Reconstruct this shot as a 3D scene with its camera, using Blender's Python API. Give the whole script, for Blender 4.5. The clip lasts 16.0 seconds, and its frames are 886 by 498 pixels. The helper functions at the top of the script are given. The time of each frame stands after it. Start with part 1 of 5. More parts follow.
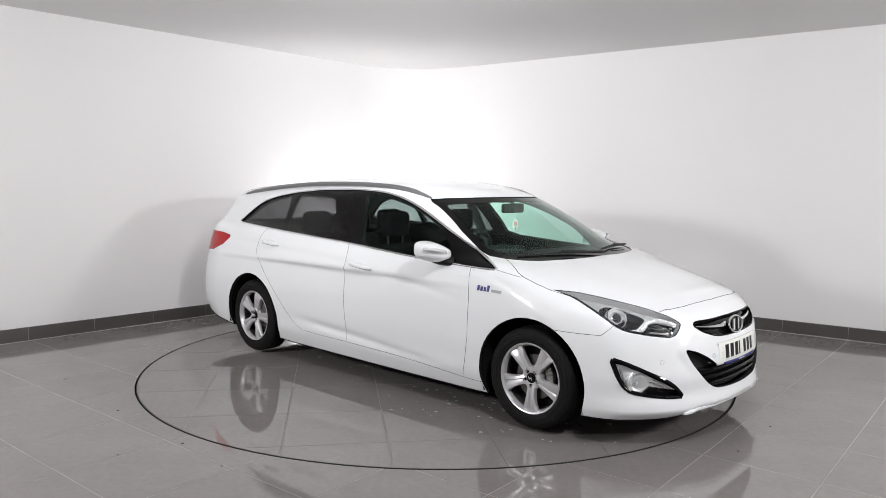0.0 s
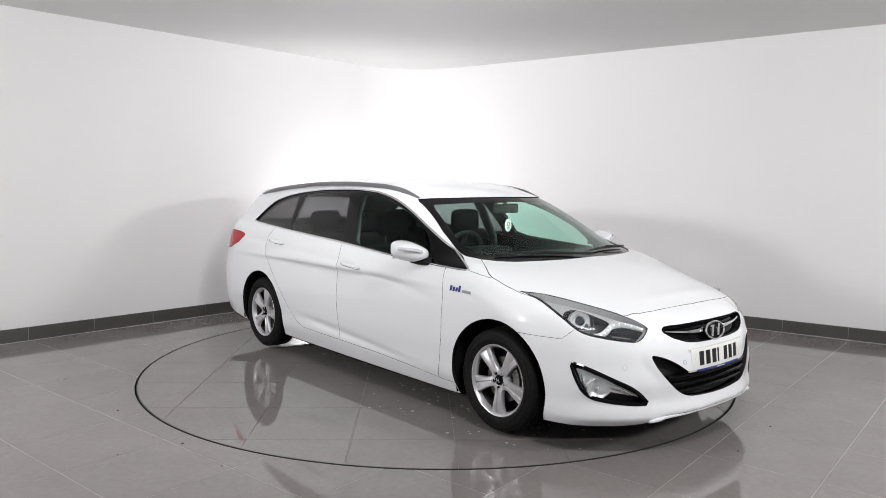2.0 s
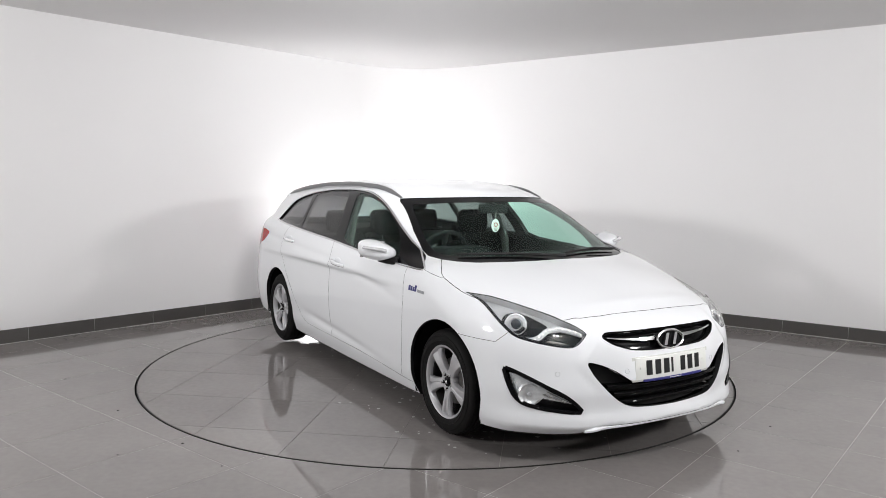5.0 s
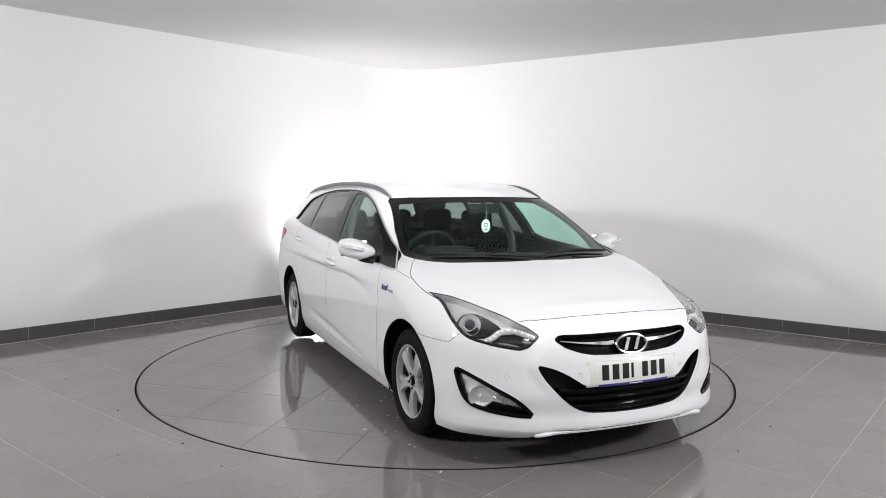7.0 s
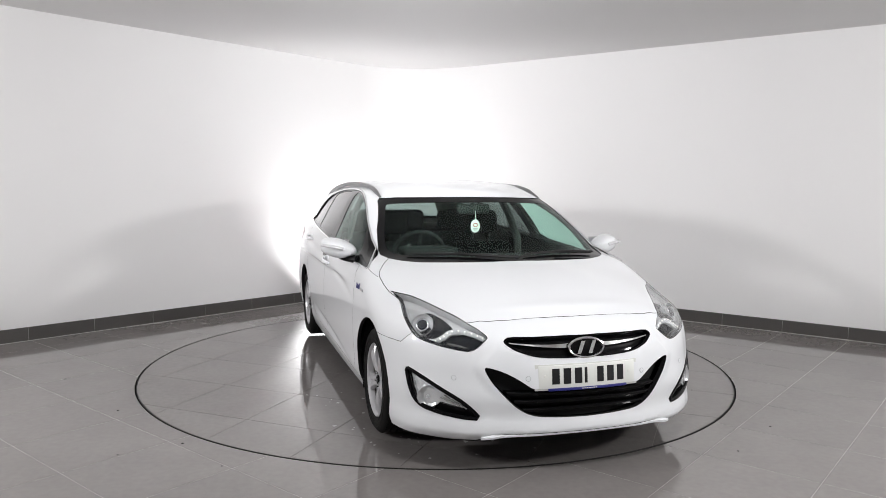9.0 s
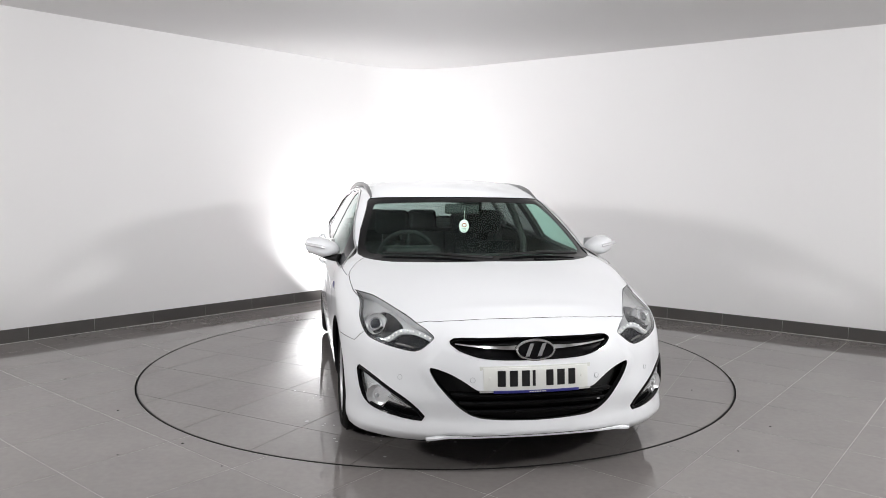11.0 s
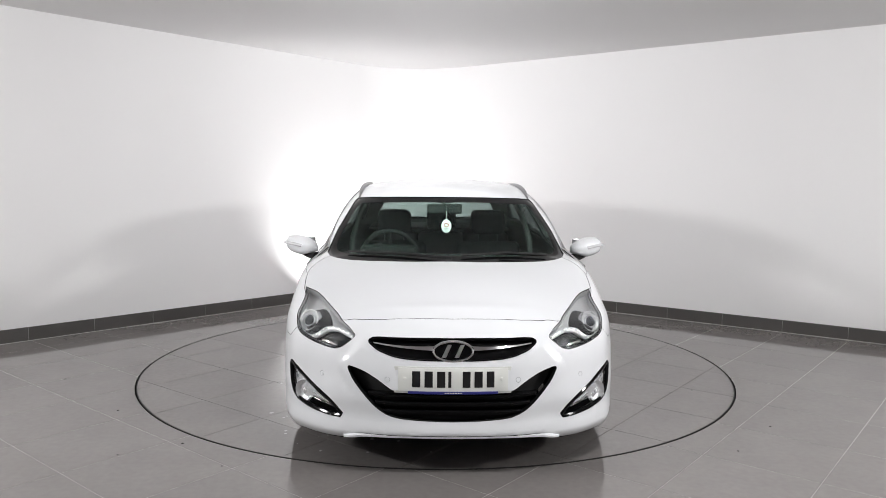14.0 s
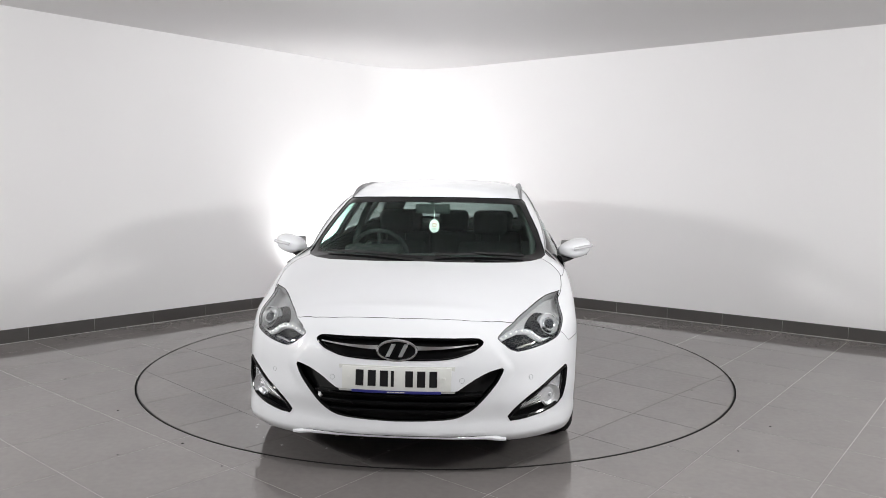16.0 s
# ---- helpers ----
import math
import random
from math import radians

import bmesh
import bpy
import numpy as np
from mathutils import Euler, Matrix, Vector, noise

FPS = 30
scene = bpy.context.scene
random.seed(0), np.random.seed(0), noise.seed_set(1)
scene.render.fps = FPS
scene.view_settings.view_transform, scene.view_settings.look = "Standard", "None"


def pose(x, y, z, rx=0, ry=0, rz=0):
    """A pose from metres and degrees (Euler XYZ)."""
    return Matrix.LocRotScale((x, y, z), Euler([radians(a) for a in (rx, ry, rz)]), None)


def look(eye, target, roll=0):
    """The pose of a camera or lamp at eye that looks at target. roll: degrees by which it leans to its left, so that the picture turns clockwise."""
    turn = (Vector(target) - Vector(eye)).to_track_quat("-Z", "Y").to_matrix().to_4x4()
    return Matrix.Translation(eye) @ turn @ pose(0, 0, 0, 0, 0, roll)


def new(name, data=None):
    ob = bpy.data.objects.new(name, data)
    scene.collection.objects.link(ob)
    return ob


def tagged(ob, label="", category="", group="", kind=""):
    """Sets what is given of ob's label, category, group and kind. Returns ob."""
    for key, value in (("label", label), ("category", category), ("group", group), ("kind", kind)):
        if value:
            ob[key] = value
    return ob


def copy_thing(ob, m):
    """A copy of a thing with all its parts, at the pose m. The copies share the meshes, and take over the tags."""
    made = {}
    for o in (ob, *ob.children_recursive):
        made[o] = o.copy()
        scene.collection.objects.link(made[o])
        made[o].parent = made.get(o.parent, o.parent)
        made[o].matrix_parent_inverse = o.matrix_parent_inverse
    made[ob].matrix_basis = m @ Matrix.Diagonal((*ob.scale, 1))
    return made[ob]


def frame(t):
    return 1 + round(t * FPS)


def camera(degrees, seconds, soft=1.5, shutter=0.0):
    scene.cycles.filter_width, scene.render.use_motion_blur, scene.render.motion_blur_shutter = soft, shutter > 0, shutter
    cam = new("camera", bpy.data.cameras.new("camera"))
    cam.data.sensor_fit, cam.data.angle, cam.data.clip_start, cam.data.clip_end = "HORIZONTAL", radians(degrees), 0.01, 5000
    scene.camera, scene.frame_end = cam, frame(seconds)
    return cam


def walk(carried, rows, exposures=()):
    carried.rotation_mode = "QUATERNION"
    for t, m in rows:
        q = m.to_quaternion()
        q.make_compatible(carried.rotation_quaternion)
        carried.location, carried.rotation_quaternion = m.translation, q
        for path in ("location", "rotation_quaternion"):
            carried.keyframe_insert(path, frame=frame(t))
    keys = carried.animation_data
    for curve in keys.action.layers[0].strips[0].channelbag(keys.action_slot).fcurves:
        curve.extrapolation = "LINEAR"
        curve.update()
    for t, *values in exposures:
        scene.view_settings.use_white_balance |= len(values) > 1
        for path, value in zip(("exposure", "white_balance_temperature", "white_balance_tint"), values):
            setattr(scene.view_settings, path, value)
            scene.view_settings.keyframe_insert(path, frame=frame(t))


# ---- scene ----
# ---- camera: it stands still beside the turntable ----
EYE = Vector((0.0, -5.669, 1.398))
YAW, PITCH = -0.0073, 0.0898
AIM = EYE + Vector((-math.sin(YAW) * math.cos(PITCH), math.cos(YAW) * math.cos(PITCH), -math.sin(PITCH)))
cam = camera(62.12, 16.0, soft=0.5)
walk(cam, [(0.0, look(EYE, AIM, 0.59)), (16.0, look(EYE, AIM, 0.59))], exposures=[(0.0, 0.0), (16.0, 0.0)])

# ---- light: studio lamps out of view and one added wall fill, dim closed room ----
world = bpy.data.worlds.new("world")
scene.world = world
world.use_nodes = True
world.node_tree.nodes["Background"].inputs[0].default_value = (0.9, 0.95, 1.0, 1)
world.node_tree.nodes["Background"].inputs[1].default_value = 0.02


def lamp(name, eye, target, size, power, colour=(1, 1, 1), spread=180):
    data = bpy.data.lights.new(name, "AREA")
    data.shape, data.size, data.energy, data.color = "DISK", size, power, colour
    data.spread = radians(spread)
    ob = new(name, data)
    ob.matrix_world = look(eye, target)
    return ob


lamp("studio_lamp_east", (4.4, -3.4, 2.2), (-1.5, 1.5, 1.2), 0.4, 84, (1.0, 0.99, 0.985), 170)
lamp("studio_lamp_west", (-4.4, -3.4, 2.2), (1.5, 1.5, 1.2), 0.5, 84, (1.0, 0.99, 0.985), 150)
# unseen fill, added to brighten the walls towards the corner
lamp("wall_fill_lamp", (-0.1, -2.1, 2.55), (-0.35, 3.8, 1.5), 0.7, 16, (1.0, 1.0, 1.0), 95)
lamp("corner_lamp", (-1.05, 2.60, 0.42), (-1.22, 3.95, 1.45), 0.45, 29, (1.0, 1.0, 1.0), 175)
lamp("front_lamp", (0.9, -3.7, 2.74), (0.4, 0.6, 0.6), 0.4, 46, (1.0, 0.995, 0.99), 150)
# ---- materials ----
def material(name, colour, rough=0.5, metal=0.0, bump=0.0, scale=40.0, vary=0.0, coat=0.0, transmission=0.0, ior=1.5, spec=0.5, random_tone=0.0,
             big=1.5, emission=0.0):
    """A plain node material with tone variation at two scales and a fine relief."""
    m = bpy.data.materials.new(name)
    m.use_nodes = True
    n, l = m.node_tree.nodes, m.node_tree.links
    b = n["Principled BSDF"]
    b.inputs["Base Color"].default_value = (*colour, 1)
    b.inputs["Roughness"].default_value = rough
    b.inputs["Metallic"].default_value = metal
    b.inputs["Coat Weight"].default_value = coat
    b.inputs["Coat Roughness"].default_value = 0.02
    b.inputs["Transmission Weight"].default_value = transmission
    b.inputs["IOR"].default_value = ior
    b.inputs["Specular IOR Level"].default_value = spec
    if emission:
        b.inputs["Emission Color"].default_value = (*colour, 1)
        b.inputs["Emission Strength"].default_value = emission
    if vary or bump or random_tone:
        co = n.new("ShaderNodeTexCoord")
        fine, coarse = n.new("ShaderNodeTexNoise"), n.new("ShaderNodeTexNoise")
        fine.inputs["Scale"].default_value, fine.inputs["Detail"].default_value = scale, 6
        coarse.inputs["Scale"].default_value, coarse.inputs["Detail"].default_value = big, 4
        l.new(co.outputs["Object"], fine.inputs["Vector"])
        l.new(co.outputs["Object"], coarse.inputs["Vector"])
        if vary or random_tone:
            mean = n.new("ShaderNodeMath")
            mean.operation = "ADD"
            l.new(fine.outputs["Fac"], mean.inputs[0])
            l.new(coarse.outputs["Fac"], mean.inputs[1])
            last = mean.outputs[0]
            ramp = n.new("ShaderNodeMapRange")
            ramp.inputs["From Min"].default_value, ramp.inputs["From Max"].default_value = 0.6, 1.4
            ramp.inputs["To Min"].default_value, ramp.inputs["To Max"].default_value = 1 - vary, 1 + vary
            l.new(last, ramp.inputs["Value"])
            tone = ramp.outputs[0]
            if random_tone:
                info = n.new("ShaderNodeObjectInfo")
                r2 = n.new("ShaderNodeMapRange")
                r2.inputs["To Min"].default_value, r2.inputs["To Max"].default_value = 1 - random_tone, 1 + random_tone
                l.new(info.outputs["Random"], r2.inputs["Value"])
                mul = n.new("ShaderNodeMath")
                mul.operation = "MULTIPLY"
                l.new(tone, mul.inputs[0])
                l.new(r2.outputs[0], mul.inputs[1])
                tone = mul.outputs[0]
            mix = n.new("ShaderNodeVectorMath")
            mix.operation = "SCALE"
            mix.inputs[0].default_value = colour
            l.new(tone, mix.inputs["Scale"])
            l.new(mix.outputs[0], b.inputs["Base Color"])
            rr = n.new("ShaderNodeMapRange")
            rr.inputs["To Min"].default_value, rr.inputs["To Max"].default_value = rough * 0.75, min(1, rough * 1.25)
            l.new(coarse.outputs["Fac"], rr.inputs["Value"])
            l.new(rr.outputs[0], b.inputs["Roughness"])
        if bump:
            bm_ = n.new("ShaderNodeBump")
            bm_.inputs["Strength"].default_value, bm_.inputs["Distance"].default_value = bump, 0.002
            l.new(fine.outputs["Fac"], bm_.inputs["Height"])
            l.new(bm_.outputs[0], b.inputs["Normal"])
    return m


M_WALL = material("white_wall_paint", (0.85, 0.845, 0.85), 0.6, bump=0.10, scale=180, vary=0.015, big=0.8, spec=0.3)
M_CEILING = material("ceiling_paint", (0.77, 0.76, 0.76), 0.75, bump=0.1, scale=150, vary=0.02, big=0.7, spec=0.2)
M_TILE = material("polished_grey_tile", (0.208, 0.194, 0.188), 0.034, bump=0.0, scale=28, vary=0.09, random_tone=0.035, big=3.5)
M_STAIN = material("dried_splash_stain", (0.46, 0.45, 0.44), 0.25, vary=0.2, scale=90)
M_SPECK = material("dark_grit", (0.03, 0.028, 0.026), 0.8)
M_GROUT = material("grey_grout", (0.22, 0.205, 0.19), 0.8, bump=0.3, scale=300, vary=0.1)
M_GROUT_PALE = material("pale_floor_grout", (0.36, 0.345, 0.33), 0.7, bump=0.2, scale=300, vary=0.15)
M_SKIRT = material("dark_skirting_tile", (0.086, 0.081, 0.077), 0.35, bump=0.05, scale=120, vary=0.07, random_tone=0.05, big=6)
M_SKIRT_GROUT = material("skirting_grout", (0.42, 0.41, 0.40), 0.8, vary=0.05)
M_PIT = material("turntable_gap", (0.012, 0.011, 0.011), 0.8, vary=0.2)
M_PAINT = material("white_car_paint", (0.76, 0.775, 0.80), 0.4, coat=0.9, spec=0.25)
M_BLACK = material("gloss_black_trim", (0.004, 0.004, 0.0045), 0.08, spec=0.14)
M_PLASTIC_SHADE = material("matt_black_plastic_and_gap_shade", (0.008, 0.008, 0.0085), 0.5, bump=0.15, scale=700, vary=0.15, spec=0.3)
M_UNDER = material("underbody_black", (0.010, 0.010, 0.010), 0.85, bump=0.3, scale=60, vary=0.3, spec=0.1)
M_RUBBER = material("tyre_rubber", (0.009, 0.0086, 0.0086), 0.7, bump=0.25, scale=250, vary=0.25, big=9, spec=0.14)
M_ALLOY = material("silver_alloy", (0.58, 0.58, 0.60), 0.36, metal=0.6, vary=0.03, scale=500, coat=0.4)
M_CHROME = material("chrome", (0.78, 0.79, 0.80), 0.13, metal=1.0)
M_SATIN = material("satin_grey_metal", (0.20, 0.20, 0.205), 0.36, metal=0.6, vary=0.05)
M_STEEL_SHADE = material("brake_steel_and_barrel_shade", (0.16, 0.155, 0.15), 0.4, metal=0.9, vary=0.1, scale=90)
M_TRIM_SHADE = material("dark_cabin_trim_and_gap_shade", (0.013, 0.014, 0.014), 0.7, vary=0.08, scale=60, spec=0.12)
M_LINING = material("pale_roof_lining", (0.10, 0.105, 0.10), 0.9, vary=0.05, scale=60, spec=0.1)
M_SEAT = material("charcoal_seat_cloth", (0.0045, 0.0048, 0.005), 0.9, vary=0.15, scale=60, spec=0.05)
M_GLASS = material("green_tinted_glass", (0.70, 0.92, 0.84), 0.0, transmission=1.0, ior=1.12)
M_PRIVACY = material("dark_privacy_glass", (0.24, 0.24, 0.245), 0.0, transmission=1.0, ior=1.25)
M_LENS = material("clear_lamp_lens", (0.97, 0.98, 0.98), 0.0, transmission=1.0, ior=1.3)
M_REFLECTOR = material("lamp_reflector", (0.86, 0.87, 0.89), 0.16, metal=0.55, coat=0.6)
M_LAMP_DARK = material("lamp_dark_bezel", (0.008, 0.009, 0.011), 0.1, spec=0.25)
M_LAMP_GREY = material("lamp_grey_bezel", (0.42, 0.43, 0.445), 0.22, metal=0.15, coat=0.5)
M_BEZEL = material("lamp_mid_bezel", (0.36, 0.365, 0.375), 0.3, metal=0.3, coat=0.2)
M_EYE = material("dark_projector_glass", (0.015, 0.018, 0.026), 0.03, coat=1.0)
M_FOG = material("fog_reflector", (0.72, 0.73, 0.75), 0.2, metal=0.7, coat=0.4)
M_RED = material("red_tail_lamp", (0.40, 0.008, 0.010), 0.12, vary=0.1, scale=200, spec=0.25)
M_PLATE = material("white_number_plate", (0.72, 0.73, 0.70), 0.35, vary=0.015)
M_PLATE_FRAME = material("clear_plate_holder", (0.62, 0.63, 0.60), 0.2, vary=0.02)
M_INK = material("black_ink", (0.006, 0.006, 0.007), 0.4)
M_BLUE = material("deep_blue_print", (0.02, 0.022, 0.16), 0.4)
M_BADGE_GREY = material("silver_badge_print", (0.35, 0.36, 0.38), 0.3, metal=0.5)
M_WHITE = material("white_card", (0.75, 0.75, 0.72), 0.5)
M_REDPRINT = material("red_print", (0.4, 0.05, 0.04), 0.5)


# ---- mesh helpers ----
def part(name, bm, mats, parent=None, label="", smooth=True, pose_=None):
    me = bpy.data.meshes.new(name)
    bm.normal_update()
    for f in bm.faces:
        f.smooth = smooth
    bm.to_mesh(me)
    bm.free()
    for m in (mats if isinstance(mats, (list, tuple)) else [mats]):
        me.materials.append(m)
    ob = new(name, me)
    if smooth:
        me.set_sharp_from_angle(angle=radians(35))
    if parent:
        ob.parent = parent
    if pose_ is not None:
        ob.matrix_basis = pose_
    if label:
        tagged(ob, label)
    return ob


def shaped(name, parent=None, mats=None, verts=(), faces=(), label="", smooth=False, kind=""):
    me = bpy.data.meshes.new(name)
    me.from_pydata([tuple(v) for v in verts], [], faces)
    for m in (mats if isinstance(mats, (list, tuple)) else [mats]):
        me.materials.append(m)
    if smooth:
        me.polygons.foreach_set("use_smooth", [True] * len(me.polygons))
        me.set_sharp_from_angle(angle=radians(35))
    ob = new(name, me)
    if parent:
        ob.parent = parent
    if label or kind:
        tagged(ob, label, kind=kind)
    return ob


def box(bm, cx, cy, cz, sx, sy, sz, m=None, bevel=0.0, seg=2, mat=0):
    """A box, bevelled, added to bm."""
    r = bmesh.ops.create_cube(bm, size=1.0, matrix=(m or Matrix()) @ Matrix.Translation((cx, cy, cz)) @ Matrix.Diagonal((sx, sy, sz, 1)))
    vs = r["verts"]
    fs = {f for v in vs for f in v.link_faces}
    for f in fs:
        f.material_index = mat
    if bevel:
        es = list({e for v in vs for e in v.link_edges})
        bmesh.ops.bevel(bm, geom=es, offset=bevel, segments=seg, affect="EDGES", profile=0.5)
    return vs


def rod(bm, a, b, r1, r2=None, seg=12, mat=0):
    a, b = Vector(a), Vector(b)
    d = b - a
    m = Matrix.Translation((a + b) / 2) @ d.to_track_quat("Z", "Y").to_matrix().to_4x4()
    r = bmesh.ops.create_cone(bm, cap_ends=True, segments=seg, radius1=r1, radius2=r1 if r2 is None else r2, depth=d.length, matrix=m)
    for f in {f for v in r["verts"] for f in v.link_faces}:
        f.material_index = mat
    return r["verts"]


def lathe(bm, profile, axis="y", seg=64, centre=(0, 0, 0), mat=0, closed=False):
    """Turns (radius, along) points round an axis; returns the new faces."""
    rings = []
    for r, h in profile:
        ring = []
        for k in range(seg):
            a = 2 * math.pi * k / seg
            c, s = r * math.cos(a), r * math.sin(a)
            p = {"y": (c, h, s), "z": (c, s, h), "x": (h, c, s)}[axis]
            ring.append(bm.verts.new(Vector(p) + Vector(centre)))
        rings.append(ring)
    fs = []
    pairs = list(zip(rings, rings[1:])) + ([(rings[-1], rings[0])] if closed else [])
    for r0, r1 in pairs:
        for k in range(seg):
            f = bm.faces.new((r0[k], r0[(k + 1) % seg], r1[(k + 1) % seg], r1[k]))
            f.material_index = mat
            fs.append(f)
    return fs


def sweep(bm, pts, radius, seg=8, flat=1.0, up=(0, 0, 1), closed=False, mat=0, taper=None):
    """A tube along pts; flat squeezes it along up."""
    pts = [Vector(p) for p in pts]
    n = len(pts)
    rings = []
    for i, p in enumerate(pts):
        t = (pts[(i + 1) % n] - pts[i - 1]) if closed else (pts[min(i + 1, n - 1)] - pts[max(i - 1, 0)])
        t.normalize()
        u = Vector(up) if not callable(up) else up(p)
        s = t.cross(u).normalized()
        u = s.cross(t).normalized()
        r = radius * (taper[i] if taper else 1)
        rings.append([bm.verts.new(p + s * (r * math.cos(2 * math.pi * k / seg)) + u * (r * flat * math.sin(2 * math.pi * k / seg))) for k in range(seg)])
    pairs = list(zip(rings, rings[1:])) + ([(rings[-1], rings[0])] if closed else [])
    for a, b in pairs:
        for k in range(seg):
            bm.faces.new((a[k], a[(k + 1) % seg], b[(k + 1) % seg], b[k])).material_index = mat
    if not closed:
        bm.faces.new(rings[0][::-1]).material_index = mat
        bm.faces.new(rings[-1]).material_index = mat


def inside(poly, u, v):
    hit, j = False, len(poly) - 1
    for i in range(len(poly)):
        (x1, y1), (x2, y2) = poly[i], poly[j]
        if (y1 > v) != (y2 > v) and u < (x2 - x1) * (v - y1) / (y2 - y1) + x1:
            hit = not hit
        j = i
    return hit


def cut(bm, poly, axis, keep=None, closed=True):
    """Cuts the faces of bm along an outline seen along axis (a unit vector). keep(face): which faces may be cut."""
    axis = Vector(axis)
    flat = abs(axis.z) > 0.9
    side = Vector((1, 0, 0)) if flat else Vector((0, 0, 1)).cross(axis)
    up = Vector((0, 1, 0)) if flat else Vector((0, 0, 1))
    lo, hi = [min(p[k] for p in poly) for k in (0, 1)], [max(p[k] for p in poly) for k in (0, 1)]

    def span(f):
        us, vs = [w.co.dot(side) for w in f.verts], [w.co.dot(up) for w in f.verts]
        return min(us), max(us), min(vs), max(vs)

    pool = {}
    for f in bm.faces:
        if keep and not keep(f):
            continue
        s = span(f)
        if s[0] < hi[0] and s[1] > lo[0] and s[2] < hi[1] and s[3] > lo[1]:
            pool[f] = s
    n = len(poly)
    for i in range(n if closed else n - 1):
        (u1, v1), (u2, v2) = poly[i], poly[(i + 1) % n]
        if math.hypot(u2 - u1, v2 - v1) < 1e-6:
            continue
        a, b, c, d = min(u1, u2) - 1e-4, max(u1, u2) + 1e-4, min(v1, v2) - 1e-4, max(v1, v2) + 1e-4
        near = [f for f, s in pool.items() if f.is_valid and s[0] <= b and s[1] >= a and s[2] <= d and s[3] >= c]
        if not near:
            continue
        geom = list({*near, *(e for f in near for e in f.edges), *(w for f in near for w in f.verts)})
        no = (side * -(v2 - v1) + up * (u2 - u1)).normalized()
        res = bmesh.ops.bisect_plane(bm, geom=geom, plane_co=side * u1 + up * v1, plane_no=no, dist=1e-5)
        for e in res["geom_cut"]:
            if isinstance(e, bmesh.types.BMEdge):
                for f in e.link_faces:
                    if not keep or keep(f):
                        pool[f] = span(f)
        pool = {f: s for f, s in pool.items() if f.is_valid}
    return side, up


def round_off(poly, times=2):
    """Chaikin's corner cutting, for smoothly curved outlines."""
    for _ in range(times):
        poly = [q for i, p in enumerate(poly) for q in (
            tuple(0.8 * a + 0.2 * b for a, b in zip(p, poly[(i + 1) % len(poly)])), tuple(0.2 * a + 0.8 * b for a, b in zip(p, poly[(i + 1) % len(poly)])))]
    return poly


# ---- the room: white walls that meet in a rounded corner, grey polished floor ----
RING_R = 2.18
CORNER = Vector((-0.413, 4.046))
WALL_W, WALL_E = Vector((-0.6739, -0.7388)), Vector((0.8037, -0.595))
LONG, HIGH, ROUND = 9.3, 2.815, 1.0
half = math.acos(WALL_W.dot(WALL_E)) / 2
tangent = ROUND / math.tan(half)
mid_way = (WALL_W + WALL_E).normalized()
arc_centre = CORNER + mid_way * (ROUND / math.sin(half))
p_w, p_e = CORNER + WALL_W * tangent, CORNER + WALL_E * tangent
a0 = math.atan2(*(p_w - arc_centre).yx)
a1 = math.atan2(*(p_e - arc_centre).yx)
arc = [arc_centre + ROUND * Vector((math.cos(a0 + (a1 - a0) * k / 24), math.sin(a0 + (a1 - a0) * k / 24))) for k in range(25)]
end_w, end_e = CORNER + WALL_W * LONG, CORNER + WALL_E * LONG
back = end_w + WALL_E * LONG


def wall(name, line, label, thick=0.15):
    """A wall with thickness along a plan line; the room lies on the right-hand side going along it."""
    outs = []
    for i, p in enumerate(line):
        t = (line[min(i + 1, len(line) - 1)] - line[max(i - 1, 0)]).normalized()
        outs.append(p + Vector((-t.y, t.x)) * thick)
    n = len(line)
    vs = [(p.x, p.y, z) for z in (-0.05, HIGH + 0.05) for p in line] + [(p.x, p.y, z) for z in (-0.05, HIGH + 0.05) for p in outs]
    fs = []
    for i in range(n - 1):
        fs += [(i, i + 1, n + i + 1, n + i), (2 * n + i + 1, 2 * n + i, 3 * n + i, 3 * n + i + 1), (n + i, n + i + 1, 3 * n + i + 1, 3 * n + i)]
    fs += [(0, n, 3 * n, 2 * n), (n - 1, 3 * n - 1, 4 * n - 1, 2 * n - 1)]
    ob = shaped(name, None, M_WALL, vs, fs, smooth=True)
    return tagged(ob, label, "wall", kind="structure")


wall_main = wall("wall_north", [end_w, *arc, end_e], "white painted studio walls meeting in a rounded corner")
wall("wall_south_east", [end_e, back], "plain white painted studio wall")
wall("wall_south_west", [back, end_w], "plain white painted studio wall")
corners = [CORNER, end_e, back, end_w]
grow = [c + (c - (CORNER + back) / 2).normalized() * 0.3 for c in corners]
ceiling = shaped("ceiling", None, M_CEILING, [(c.x, c.y, z) for z in (HIGH, HIGH + 0.12) for c in grow],
                 [(0, 1, 2, 3), (7, 6, 5, 4), (0, 4, 5, 1), (1, 5, 6, 2), (2, 6, 7, 3), (3, 7, 4, 0)])
tagged(ceiling, "smooth pale grey painted studio ceiling", "ceiling", kind="structure")

